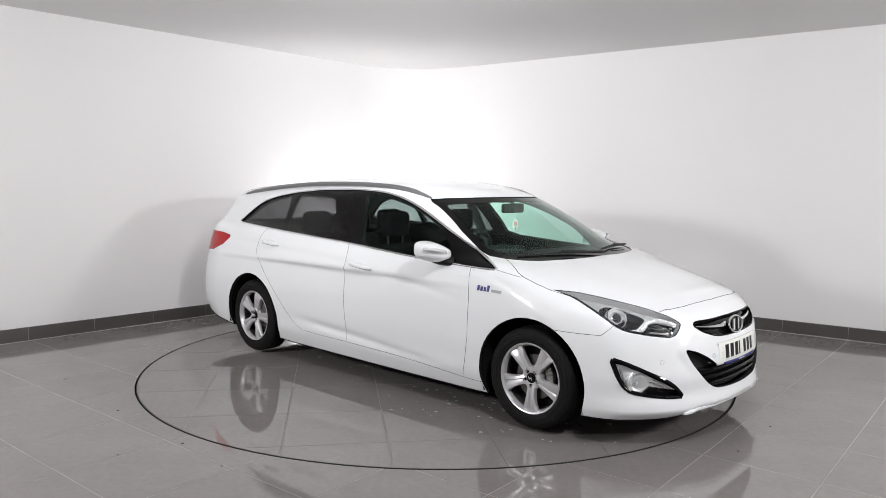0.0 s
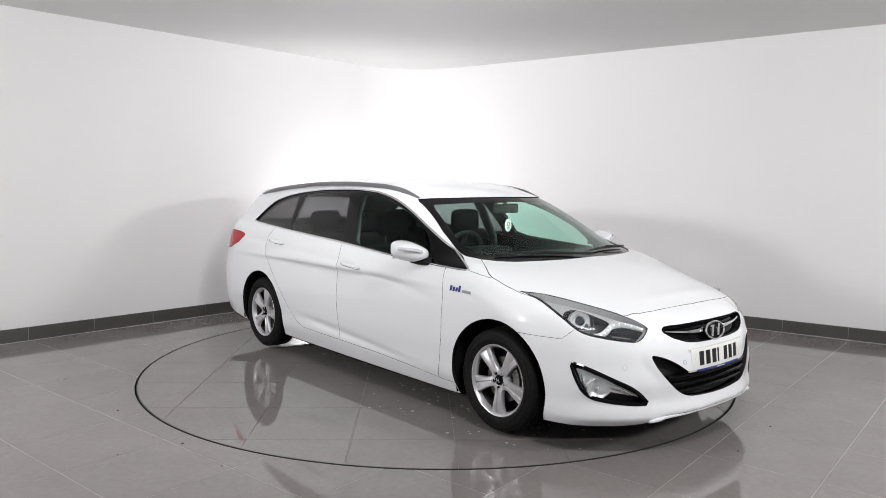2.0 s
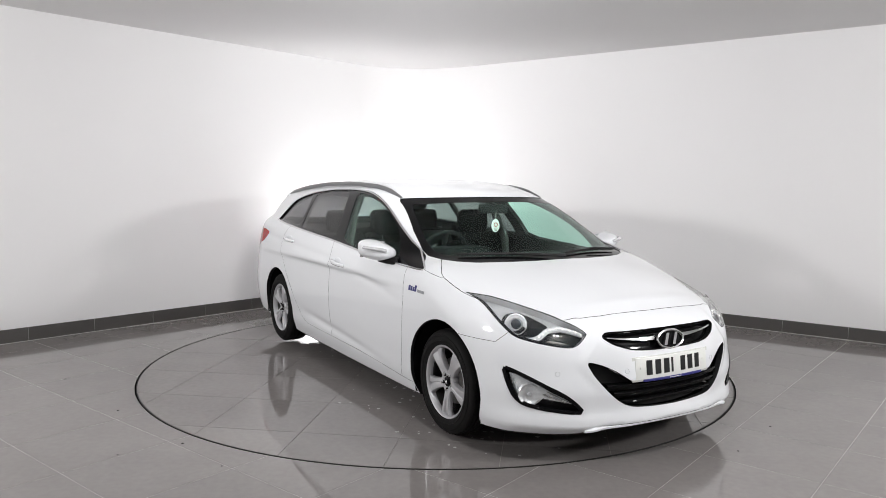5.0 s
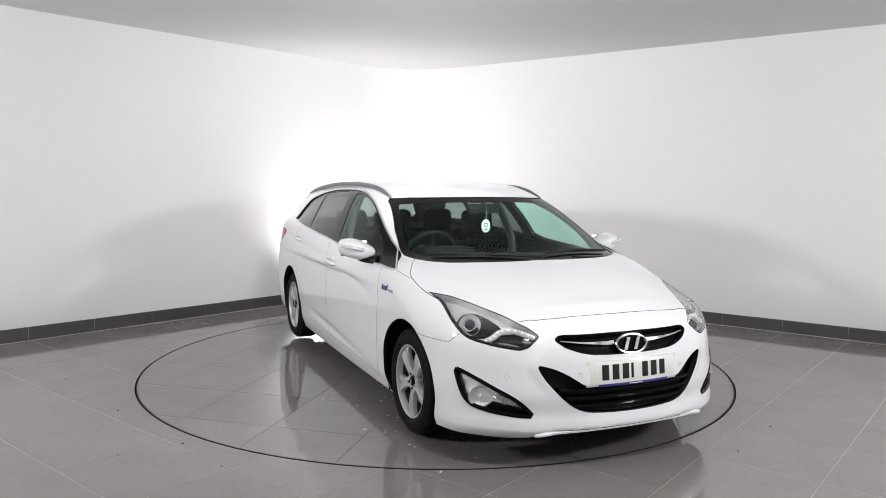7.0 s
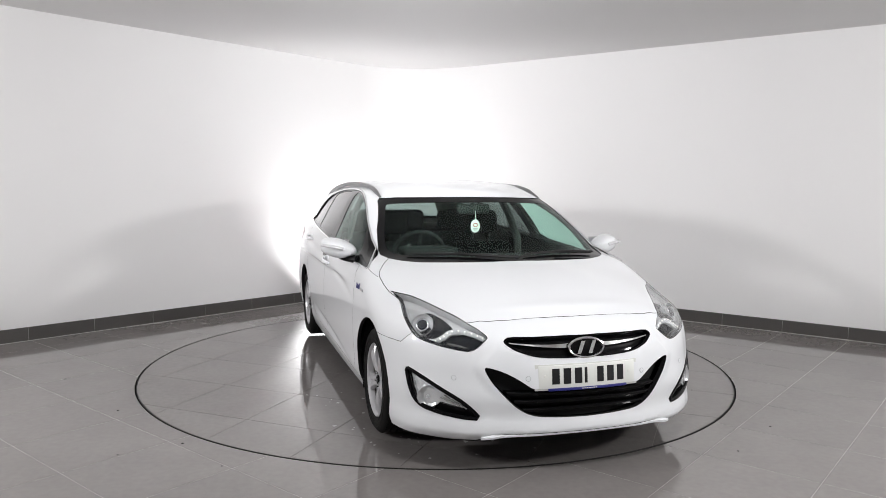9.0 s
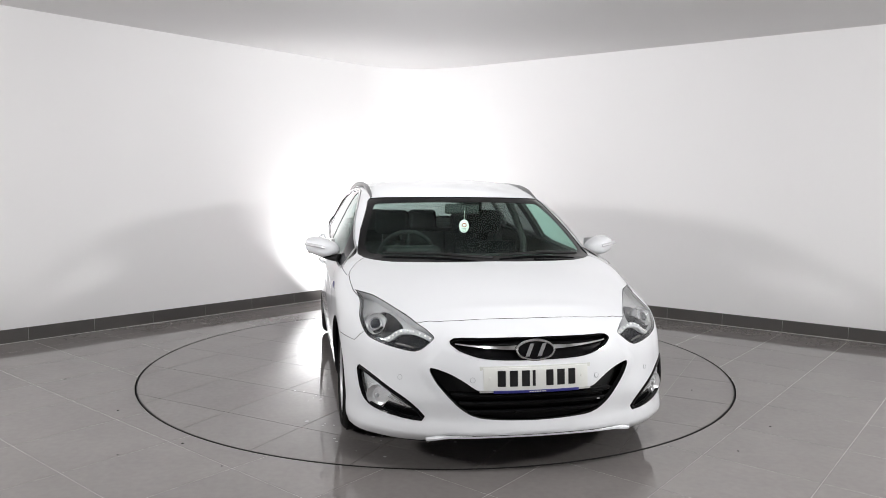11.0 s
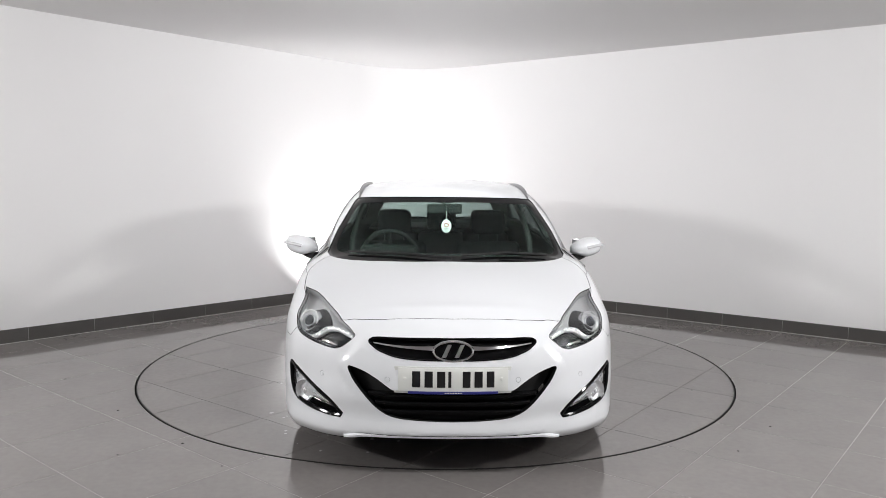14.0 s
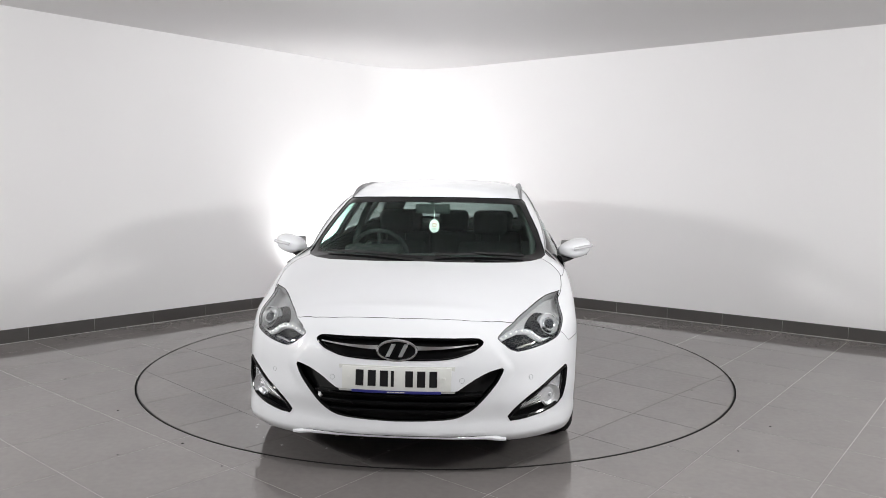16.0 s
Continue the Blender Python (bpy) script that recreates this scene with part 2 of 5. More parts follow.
# floor bed with a round hole for the turntable, and the pit below it
ring_n = 128
ring = [Vector((math.cos(2 * math.pi * k / ring_n), math.sin(2 * math.pi * k / ring_n))) for k in range(ring_n)]
vs, fs = [], []
for k, q in enumerate(ring):
    hit = None
    for i in range(4):
        a, b = grow[i], grow[(i + 1) % 4]
        e = b - a
        den = q.x * e.y - q.y * e.x
        s = (a.x * e.y - a.y * e.x) / den
        w = (a.x * q.y - a.y * q.x) / den
        if s > 0 and -1e-9 <= w <= 1 + 1e-9:
            hit = q * s
    inner = q * (RING_R + 0.007)
    vs += [(inner.x, inner.y, -0.0006), (hit.x, hit.y, -0.0006), (inner.x, inner.y, -0.10), (0, 0, -0.10)]
for k in range(ring_n):
    a, b = 4 * k, 4 * ((k + 1) % ring_n)
    fs += [(a, a + 1, b + 1, b), (a + 2, a, b, b + 2), (a + 3, a + 2, b + 2)]
floor = shaped("floor", None, [M_GROUT_PALE, M_PIT], vs, fs)
for f in floor.data.polygons:
    f.material_index = 0 if f.index % 3 == 0 else 1
tagged(floor, "polished grey porcelain tiled studio floor", "floor", kind="structure")

turntable = new("turntable")
tagged(turntable, "round tiled car turntable flush with the floor", "turntable")
bm = bmesh.new()
lathe(bm, [(0.001, -0.0025), (RING_R - 0.009, -0.0025), (RING_R - 0.009, -0.0), (RING_R - 0.003, -0.0), (RING_R - 0.003, -0.06), (0.001, -0.06)], "z", 128)
for f in bm.faces:
    if f.calc_center_median().length > RING_R - 0.012:
        f.material_index = 1
part("disc", bm, [M_GROUT, M_PIT], turntable, smooth=False)
# ---- car body as a smooth solid: negative inside ----
def curve(t, *pairs):
    """Smooth interpolation through (t, value) pairs."""
    xs = np.array([p[0] for p in pairs], float)
    ys = np.array([p[1] for p in pairs], float)
    m = np.gradient(ys, xs)
    t = np.clip(t, xs[0], xs[-1])
    i = np.clip(np.searchsorted(xs, t) - 1, 0, len(xs) - 2)
    h = xs[i + 1] - xs[i]
    s = (t - xs[i]) / h
    return ((1 + 2 * s) * (1 - s) ** 2 * ys[i] + s * (1 - s) ** 2 * h * m[i]
            + s * s * (3 - 2 * s) * ys[i + 1] + s * s * (s - 1) * h * m[i + 1])


def smax(a, b, r):
    return np.maximum(a, b) + np.maximum(r - np.abs(a - b), 0) ** 2 / (4 * r)


def smin(a, b, r):
    return -smax(-a, -b, r)


WHEEL_R, WHEELBASE = 0.318, 2.77


def belt(x):
    return curve(x, (-3.7, 1.06), (-3.1, 1.03), (-2.0, 0.985), (-1.2, 0.94), (-0.6, 0.915), (-0.2, 0.90), (0.9, 0.9))


def half_width(x, z):
    w = curve(x, (-3.9, 0.83), (-3.5, 0.865), (-3.1, 0.882), (-2.77, 0.89), (-2.2, 0.895), (-1.4, 0.90), (-0.6, 0.90),
              (-0.2, 0.897), (0.0, 0.893), (0.3, 0.88), (0.6, 0.86), (0.9, 0.84))
    w = w - curve(z, (0.1, 0.09), (0.18, 0.055), (0.26, 0.026), (0.36, 0.014), (0.45, 0.004), (0.56, 0.0), (0.68, 0.002),
                  (0.8, 0.012), (0.9, 0.032), (1.0, 0.065), (1.1, 0.11))
    # the bumper's corners flare out ahead of the front wheels
    fore = np.clip((x - 0.12) / 0.2, 0, 1)
    w = w + fore * fore * (3 - 2 * fore) * curve(z, (0.1, 0.034), (0.26, 0.022), (0.45, 0.012), (0.6, 0.0))
    # two pressed feature lines, each with a hollow just below it
    for line, deep, tall, lo, hi in ((curve(x, (-3.4, 0.955), (-2.385, 0.912), (-1.408, 0.852), (-0.79, 0.774), (-0.4, 0.707)), 0.0075, 0.032, -3.2, -0.45),
                                     (curve(x, (-2.3, 0.412), (-1.6, 0.37), (-0.8, 0.31), (-0.4, 0.28)), 0.011, 0.035, -2.25, -0.62)):
        t = (line - z) / tall
        fade = np.clip((x - lo) / 0.35, 0, 1) * np.clip((hi - x) / 0.6, 0, 1)
        w = w - deep * fade * np.exp(-(t - 1) ** 2 / 0.7)
    return w


def low_top(x, y):
    a = np.abs(y)
    c = curve(x, (-4, 1.06), (-1.2, 0.98), (-0.5, 0.975), (-0.25, 0.965), (0.0, 0.925), (0.25, 0.868), (0.45, 0.81), (0.6, 0.755),
              (0.7, 0.70), (0.78, 0.63))
    drop = curve(x, (-1.0, 0.0), (-0.3, 0.035), (0.06, 0.095), (0.5, 0.13), (0.8, 0.14)) * (a / 0.8) ** 2.4
    side = np.clip((-0.3 - x) / 0.5, 0, 1)
    return (c - drop) * (1 - side) + (belt(x) + 0.01) * side


def front(y, z):
    a = np.abs(y)
    xf = curve(z, (0.1, 0.68), (0.17, 0.775), (0.21, 0.818), (0.245, 0.818), (0.29, 0.808), (0.38, 0.812), (0.48, 0.80), (0.56, 0.785), (0.62, 0.765),
               (0.68, 0.735), (0.75, 0.69), (0.85, 0.60))
    # the raised shield round grille and plate
    edge = curve(z, (0.2, 0.22), (0.29, 0.29), (0.33, 0.375), (0.40, 0.45), (0.47, 0.505), (0.53, 0.525), (0.60, 0.475), (0.66, 0.44), (0.74, 0.40))
    s = np.clip((edge - a) / 0.055 + 0.5, 0, 1)
    rise = np.clip((z - 0.37) / 0.12, 0, 1)
    xf = xf + (0.011 * s * s * (3 - 2 * s) - 0.007) * rise * rise * (3 - 2 * rise)
    return xf - curve(a, (0, 0.0), (0.15, 0.005), (0.3, 0.022), (0.46, 0.075), (0.53, 0.10), (0.627, 0.155), (0.72, 0.235), (0.813, 0.355),
                      (0.87, 0.50), (0.95, 0.8))


def rear(y, z):
    a = np.abs(y)
    return curve(z, (0.2, -3.78), (0.35, -3.89), (0.6, -3.90), (0.8, -3.83), (1.0, -3.74), (1.1, -3.66), (1.3, -3.50), (1.45, -3.42)) \
        + curve(a, (0, 0), (0.3, 0.015), (0.55, 0.07), (0.7, 0.14), (0.8, 0.26), (0.9, 0.55))


def cabin_top(x, y):
    a = np.abs(y)
    c = curve(x, (-3.7, 1.26), (-3.45, 1.335), (-3.0, 1.385), (-2.5, 1.418), (-2.0, 1.432), (-1.6, 1.428), (-1.3, 1.41), (-1.1, 1.382), (-0.98, 1.352),
              (-0.85, 1.298), (-0.5, 1.125), (-0.12, 0.935), (0.2, 0.775))
    flat = np.clip((-0.95 - x) / 0.5, 0, 1)
    flat = flat * flat * (3 - 2 * flat)
    return c - (0.085 - 0.035 * flat) * (a / 0.605) ** (2.2 + 0.6 * flat)


def cabin_half(x, z):
    w = curve(x, (-3.8, 0.70), (-3.4, 0.765), (-3.0, 0.81), (-2.4, 0.845), (-1.6, 0.858), (-1.0, 0.845), (-0.6, 0.81), (-0.25, 0.765), (0.1, 0.71))
    return w - curve(z, (0.8, -0.05), (0.92, -0.005), (1.0, 0.028), (1.1, 0.078), (1.2, 0.134), (1.3, 0.198), (1.4, 0.275), (1.5, 0.37))


def solid(x, y, z):
    a = np.abs(y)
    low = smax(a - half_width(x, z), (z - low_top(x, y)) * 0.93, curve(x, (-4.0, 0.07), (-0.9, 0.07), (-0.2, 0.12), (0.8, 0.12)))
    low = smax(low, (x - front(y, z)) * 0.8, 0.05)
    low = smax(low, (rear(y, z) - x) * 0.9, 0.10)
    arched = np.clip((0.52 - a) / 0.10, 0, 1)
    base = curve(x, (-3.9, 0.29), (-3.2, 0.18), (-2.3, 0.15), (-0.5, 0.14), (0.3, 0.15), (0.8, 0.165)) + 0.045 * arched * arched * (3 - 2 * arched) * np.clip((x - 0.2) / 0.3, 0, 1)
    low = smax(low, base - z, 0.025)
    cab = smax((a - cabin_half(x, z)) * 0.88, (z - cabin_top(x, y)) * 0.91, 0.09)
    cab = smax(cab, (rear(y, z) - x) * 0.95, 0.08)
    cab = smax(cab, 0.8 - z, 0.02)
    return smin(low, cab, 0.05)


def gradient(p, e=0.002):
    """Unit outward normals of the solid at points p (n x 3)."""
    g = np.empty_like(p)
    for k in range(3):
        q, r = p.copy(), p.copy()
        q[:, k] += e
        r[:, k] -= e
        g[:, k] = (solid(*q.T) - solid(*r.T)) / (2 * e)
    return g


def skin(cell):
    """The solid's surface for y <= 0 as verts and quads, by surface nets drawn onto the surface."""
    xs, ys, zs = np.arange(-4.0, 0.92, cell), np.arange(-60, 2) * cell - cell / 2 + cell, np.arange(0.08, 1.50, cell)
    ys = ys - ys[-1] + cell / 2
    f = solid(xs[:, None, None], ys[None, :, None], zs[None, None, :])
    neg = f < 0
    total = np.zeros([s - 1 for s in f.shape] + [3])
    count = np.zeros([s - 1 for s in f.shape])
    axes = (xs, ys, zs)
    for ax in range(3):
        lo = [slice(None)] * 3
        hi = [slice(None)] * 3
        lo[ax], hi[ax] = slice(0, -1), slice(1, None)
        a, b = f[tuple(lo)], f[tuple(hi)]
        i, j, k = np.nonzero((a < 0) != (b < 0))
        s = a[i, j, k] / (a[i, j, k] - b[i, j, k])
        p = np.stack([xs[i], ys[j], zs[k]], 1)
        p[:, ax] += s * cell
        o1, o2 = [q for q in range(3) if q != ax]
        for d1 in (0, -1):
            for d2 in (0, -1):
                c = [i.copy(), j.copy(), k.copy()]
                c[o1] += d1
                c[o2] += d2
                ok = np.all([(c[q] >= 0) & (c[q] < count.shape[q]) for q in range(3)], 0)
                np.add.at(total, tuple(q[ok] for q in c), p[ok])
                np.add.at(count, tuple(q[ok] for q in c), 1)
    index = -np.ones(count.shape, int)
    used = np.nonzero(count)
    index[used] = np.arange(len(used[0]))
    v = total[used] / count[used][:, None]
    for _ in range(4):
        g = gradient(v)
        v -= g * (solid(*v.T) / np.maximum((g * g).sum(1), 0.05))[:, None] * 0.9
        v[used[1] == count.shape[1] - 1, 1] = 0.0
    quads = []
    for ax in range(3):
        lo, hi = [slice(None)] * 3, [slice(None)] * 3
        lo[ax], hi[ax] = slice(0, -1), slice(1, None)
        a, b = neg[tuple(lo)], neg[tuple(hi)]
        i, j, k = np.nonzero(a != b)
        c = [i, j, k]
        o1, o2 = [(1, 2), (2, 0), (0, 1)][ax]
        ok = (c[o1] >= 1) & (c[o1] < count.shape[o1]) & (c[o2] >= 1) & (c[o2] < count.shape[o2])
        c = [q[ok] for q in c]
        flip = b[i, j, k][ok]
        ids = []
        for d1, d2 in ((-1, -1), (0, -1), (0, 0), (-1, 0)):
            q = [w.copy() for w in c]
            q[o1] += d1
            q[o2] += d2
            ids.append(index[tuple(q)])
        q = np.stack(ids, 1)
        q[flip] = q[flip][:, ::-1]
        quads.append(q)
    return v, np.concatenate(quads)


# the car's own space: x forwards from the front axle, the turntable's axis at (AX, AY)
AX, AY = -1.5245, -0.0305
car = new("estate_car")
tagged(car, "white estate car with silver alloy wheels parked on the turntable", "car")
SHIFT = Matrix.Translation((-AX, -AY, 0))
RIGHT, FRONT, CORNER_R, TOP = (0, -1, 0), (1, 0, 0), (math.sqrt(0.5), -math.sqrt(0.5), 0), (0, 0, 1)

# outlines on the skin: side ones as (x, z), front ones as (y, z), corner ones as ((x + y) / sqrt 2, z), the bonnet as (x, y)
WINDSCREEN = [(0.1, 1.303), (-0.007, 1.303), (-0.265, 1.301), (-0.50, 1.296), (-0.600, 1.289), (-0.620, 1.270), (-0.650, 1.201), (-0.700, 1.095),
              (-0.735, 0.985), (-0.738, 0.962), (-0.71, 0.950), (-0.645, 0.942), (-0.559, 0.938), (-0.329, 0.941), (0.0, 0.945), (0.1, 0.945)]
SCREEN_CLEAR = [(0.1, 1.276), (-0.007, 1.276), (-0.30, 1.272), (-0.56, 1.260), (-0.590, 1.250), (-0.632, 1.167), (-0.676, 1.065), (-0.690, 1.01),
                (-0.683, 0.985), (-0.65, 0.968), (-0.337, 0.968), (0.0, 0.972), (0.1, 0.972)]
SIDE_GLASS = [(-3.109, 1.050), (-2.75, 1.03), (-2.418, 1.012), (-1.947, 0.989), (-1.598, 0.972), (-0.956, 0.923), (-0.592, 0.903), (-0.315, 0.893), (-0.30, 0.903),
              (-0.579, 1.012), (-0.83, 1.130), (-0.996, 1.204), (-1.13, 1.252), (-1.252, 1.287), (-1.39, 1.315), (-1.526, 1.331), (-1.772, 1.342), (-2.176, 1.336),
              (-2.495, 1.311), (-2.73, 1.276), (-2.91, 1.228), (-3.03, 1.148), (-3.128, 1.068)]
QUARTER_PANE = [(-3.095, 1.062), (-2.75, 1.046), (-2.47, 1.031), (-2.476, 1.10), (-2.50, 1.20), (-2.545, 1.292), (-2.72, 1.266), (-2.89, 1.220), (-3.01, 1.140), (-3.10, 1.075)]
REAR_PANE = [(-2.425, 1.028), (-1.947, 1.003), (-1.63, 0.988), (-1.67, 1.10), (-1.745, 1.235), (-1.80, 1.328), (-2.176, 1.322), (-2.46, 1.301), (-2.455, 1.20), (-2.432, 1.10)]
FRONT_PANE = [(-1.49, 0.978), (-0.956, 0.938), (-0.655, 0.920), (-0.70, 1.00), (-0.80, 1.098), (-0.996, 1.190), (-1.13, 1.238), (-1.26, 1.272), (-1.39, 1.300), (-1.526, 1.316),
              (-1.65, 1.322), (-1.60, 1.22), (-1.53, 1.09)]
HEADLAMP = [(-0.525, 0.815), (-0.396, 0.807), (-0.284, 0.788), (-0.148, 0.761), (-0.045, 0.738), (0.024, 0.717), (0.08, 0.697), (0.135, 0.665), (0.128, 0.646), (0.098, 0.612),
            (0.068, 0.600), (0.03, 0.601), (-0.099, 0.618), (-0.19, 0.636), (-0.236, 0.657), (-0.325, 0.722), (-0.414, 0.779), (-0.50, 0.812)]
FOG = [(-0.264, 0.495), (-0.20, 0.478), (-0.091, 0.434), (0.037, 0.378), (0.090, 0.340), (0.138, 0.287), (0.06, 0.289), (-0.063, 0.302), (-0.155, 0.320), (-0.200, 0.352), (-0.236, 0.415)]
FOG_LENS = [(-0.238, 0.467), (-0.200, 0.462), (-0.092, 0.420), (-0.015, 0.382), (0.101, 0.322), (0.02, 0.336), (-0.060, 0.350), (-0.103, 0.309), (-0.145, 0.314), (-0.180, 0.343), (-0.212, 0.400)]
UPPER_GRILLE = [(0.1, 0.666), (-0.235, 0.664), (-0.374, 0.665), (-0.398, 0.652), (-0.395, 0.64), (-0.355, 0.612), (-0.287, 0.590), (-0.231, 0.580), (-0.119, 0.574), (0.1, 0.572)]
LOWER_GRILLE = [(0.1, 0.442), (-0.270, 0.432), (-0.289, 0.436), (-0.322, 0.458), (-0.361, 0.484), (-0.42, 0.513), (-0.490, 0.533), (-0.498, 0.525), (-0.494, 0.510), (-0.468, 0.462),
                (-0.418, 0.403), (-0.369, 0.353), (-0.321, 0.320), (-0.264, 0.301), (-0.135, 0.291), (0.1, 0.287)]
BONNET = [(0.632, 0.1), (0.630, 0.0), (0.625, -0.15), (0.610, -0.339), (0.588, -0.439), (0.572, -0.475), (0.565, -0.52), (0.52, -0.62), (0.40, -0.70), (0.25, -0.76), (0.061, -0.803),
          (-0.04, -0.812), (-0.13, -0.814), (-0.17, -0.806), (-0.25, -0.762), (-0.33, -0.712), (-0.40, -0.6), (-0.40, 0.1)]
BUMPER = [(-0.56, 0.613), (-0.43, 0.610), (-0.31, 0.609), (-0.244, 0.662), (-0.2, 0.70), (0.0, 0.70), (0.05, 0.80), (1.0, 0.80), (1.0, 0.0), (-0.56, 0.0)]
WING = [(-0.484, 0.93), (-0.465, 0.72), (-0.473, 0.484), (-0.505, 0.315), (-0.528, 0.226), (-0.45, 0.222), (-0.30, 0.222), (0.6, 0.2), (0.6, 1.0), (-0.12, 1.0), (-0.14, 0.868), (-0.303, 0.897)]
SEAM = [(-1.598, 0.974), (-1.588, 0.879), (-1.601, 0.783), (-1.611, 0.576), (-1.600, 0.40), (-1.610, 0.276)]
FRONT_DOOR = [*SEAM, (-1.125, 0.264), (-0.805, 0.247), (-0.528, 0.226), (-0.505, 0.315), (-0.473, 0.484), (-0.465, 0.72), (-0.484, 0.93), (-0.956, 0.96), (-1.598, 1.01)]
REAR_DOOR = [*SEAM, (-1.908, 0.280), (-2.11, 0.287), (-2.20, 0.315), (-2.298, 0.394), (-2.545, 0.633), (-2.66, 0.759), (-2.715, 0.87), (-2.70, 0.95), (-2.655, 1.01), (-2.6, 1.06), (-1.6, 1.02)]
TAIL_LAMP = [(-3.160, 0.944), (-3.158, 0.924), (-3.25, 0.862), (-3.43, 0.805), (-3.95, 0.78), (-3.95, 0.97), (-3.40, 0.965), (-3.28, 0.960)]
REAR_SCREEN = [(-0.1, 1.275), (0.48, 1.262), (0.54, 1.24), (0.63, 1.08), (0.61, 1.05), (-0.1, 1.03)]
ARCHES = [(-0.035, 0.300, 0.354), (-2.798, 0.297, 0.358)]


def arch_poly(cx, cz, r):
    return [(cx + r * math.cos(a), cz + r * math.sin(a)) for a in [2 * math.pi * k / 48 for k in range(48)]]


def looks(axis, least, where=None):
    ax = Vector(axis)
    return lambda f: f.normal.dot(ax) > least and (where is None or where(f.verts[0].co))


LAMP_POD = [(-0.292, 0.758), (-0.239, 0.771), (-0.161, 0.756), (-0.072, 0.728), (-0.050, 0.711), (-0.083, 0.684), (-0.112, 0.652), (-0.199, 0.642), (-0.269, 0.676), (-0.298, 0.715)]
LAMP_MODULE = [(-0.117, 0.630), (-0.071, 0.654), (-0.044, 0.684), (0.015, 0.692), (0.080, 0.676), (0.139, 0.664), (0.139, 0.56), (-0.18, 0.56), (-0.179, 0.628)]
LAMP_LINE = round_off(HEADLAMP, 1)


def in_lamp(f):
    c = f.calc_center_median()
    return f.normal.x > 0.0 and c.x > -0.1 and inside(LAMP_LINE, (c.x + c.y) * math.sqrt(0.5), c.z)


REGIONS = [
    ("arch", arch_poly(*ARCHES[0]), RIGHT, looks(RIGHT, 0.3)), ("arch", arch_poly(*ARCHES[1]), RIGHT, looks(RIGHT, 0.3)),
    ("screen_clear", round_off(SCREEN_CLEAR, 1), FRONT, looks(FRONT, 0.03, lambda c: c.x < 0.0 and c.z > 0.9)),
    ("screen_edge", WINDSCREEN, FRONT, looks(FRONT, 0.03, lambda c: c.x < 0.0 and c.z > 0.9)),
    ("quarter_pane", round_off(QUARTER_PANE, 1), RIGHT, looks(RIGHT, 0.3)), ("rear_pane", round_off(REAR_PANE, 1), RIGHT, looks(RIGHT, 0.3)),
    ("front_pane", round_off(FRONT_PANE, 1), RIGHT, looks(RIGHT, 0.3)), ("window_surround", SIDE_GLASS, RIGHT, looks(RIGHT, 0.3)),
    ("headlamp_dark", round_off(LAMP_POD, 1), CORNER_R, in_lamp),
    ("headlamp_dark", LAMP_MODULE, CORNER_R, in_lamp),
    ("headlamp", round_off(HEADLAMP, 1), CORNER_R, looks(CORNER_R, 0.05, lambda c: c.x > -0.1)),
    ("fog_lens", FOG_LENS, CORNER_R, looks(CORNER_R, 0.1, lambda c: c.x > 0.1)),
    ("fog", round_off(FOG, 1), CORNER_R, looks(CORNER_R, 0.1, lambda c: c.x > 0.1)),
    ("upper_grille", round_off(UPPER_GRILLE, 1), FRONT, looks(FRONT, 0.2, lambda c: c.x > 0.3)),
    ("lower_grille", round_off(LOWER_GRILLE, 1), FRONT, looks(FRONT, 0.2, lambda c: c.x > 0.3)),
    ("rear_screen", REAR_SCREEN, (-1, 0, 0), looks((-1, 0, 0), 0.2, lambda c: c.x < -3.2)),
    ("tail_lamp", TAIL_LAMP, RIGHT, looks(RIGHT, 0.12, lambda c: c.x < -3)),
    ("bonnet", BONNET, TOP, looks(TOP, 0.06, lambda c: 0.6 < c.z < 1.1 and c.x > -0.6)),
    ("bumper", BUMPER, CORNER_R, looks(CORNER_R, -0.3, lambda c: c.x > 0.0)),
    ("wing", WING, RIGHT, looks(RIGHT, 0.1, lambda c: c.x > -0.7)),
    ("front_door", FRONT_DOOR, RIGHT, looks(RIGHT, 0.3)), ("rear_door", REAR_DOOR, RIGHT, looks(RIGHT, 0.3)),
]

PAN = [(-4.2, 0.305), (-3.8, 0.30), (-3.2, 0.195), (-2.3, 0.162), (-0.5, 0.152), (0.3, 0.166), (0.3, -0.2), (-4.2, -0.2)]
PAN_NOSE = [(-1.0, 0.166), (-0.62, 0.170), (-0.53, 0.178), (-0.47, 0.203), (-0.42, 0.217), (-0.3, 0.222), (0.1, 0.222), (0.1, -0.2), (-1.0, -0.2)]
CELL = 0.017
skin_v, skin_q = skin(CELL)
bm = bmesh.new()
sv = [bm.verts.new(p) for p in skin_v]
for q in skin_q.tolist():
    if len(set(q)) == 4:
        bm.faces.new([sv[i] for i in q])
bm.normal_update()
cut(bm, LAMP_LINE, CORNER_R, looks(CORNER_R, 0.05, lambda c: c.x > -0.1))
bm.normal_update()
cut(bm, PAN, RIGHT, lambda f: f.verts[0].co.x < 0.32)
cut(bm, PAN_NOSE, FRONT, lambda f: f.verts[0].co.x > 0.27 and f.verts[0].co.z < 0.35)
for _, poly, axis, keep in REGIONS:
    cut(bm, poly, axis, keep)
bm.normal_update()
groups = {}
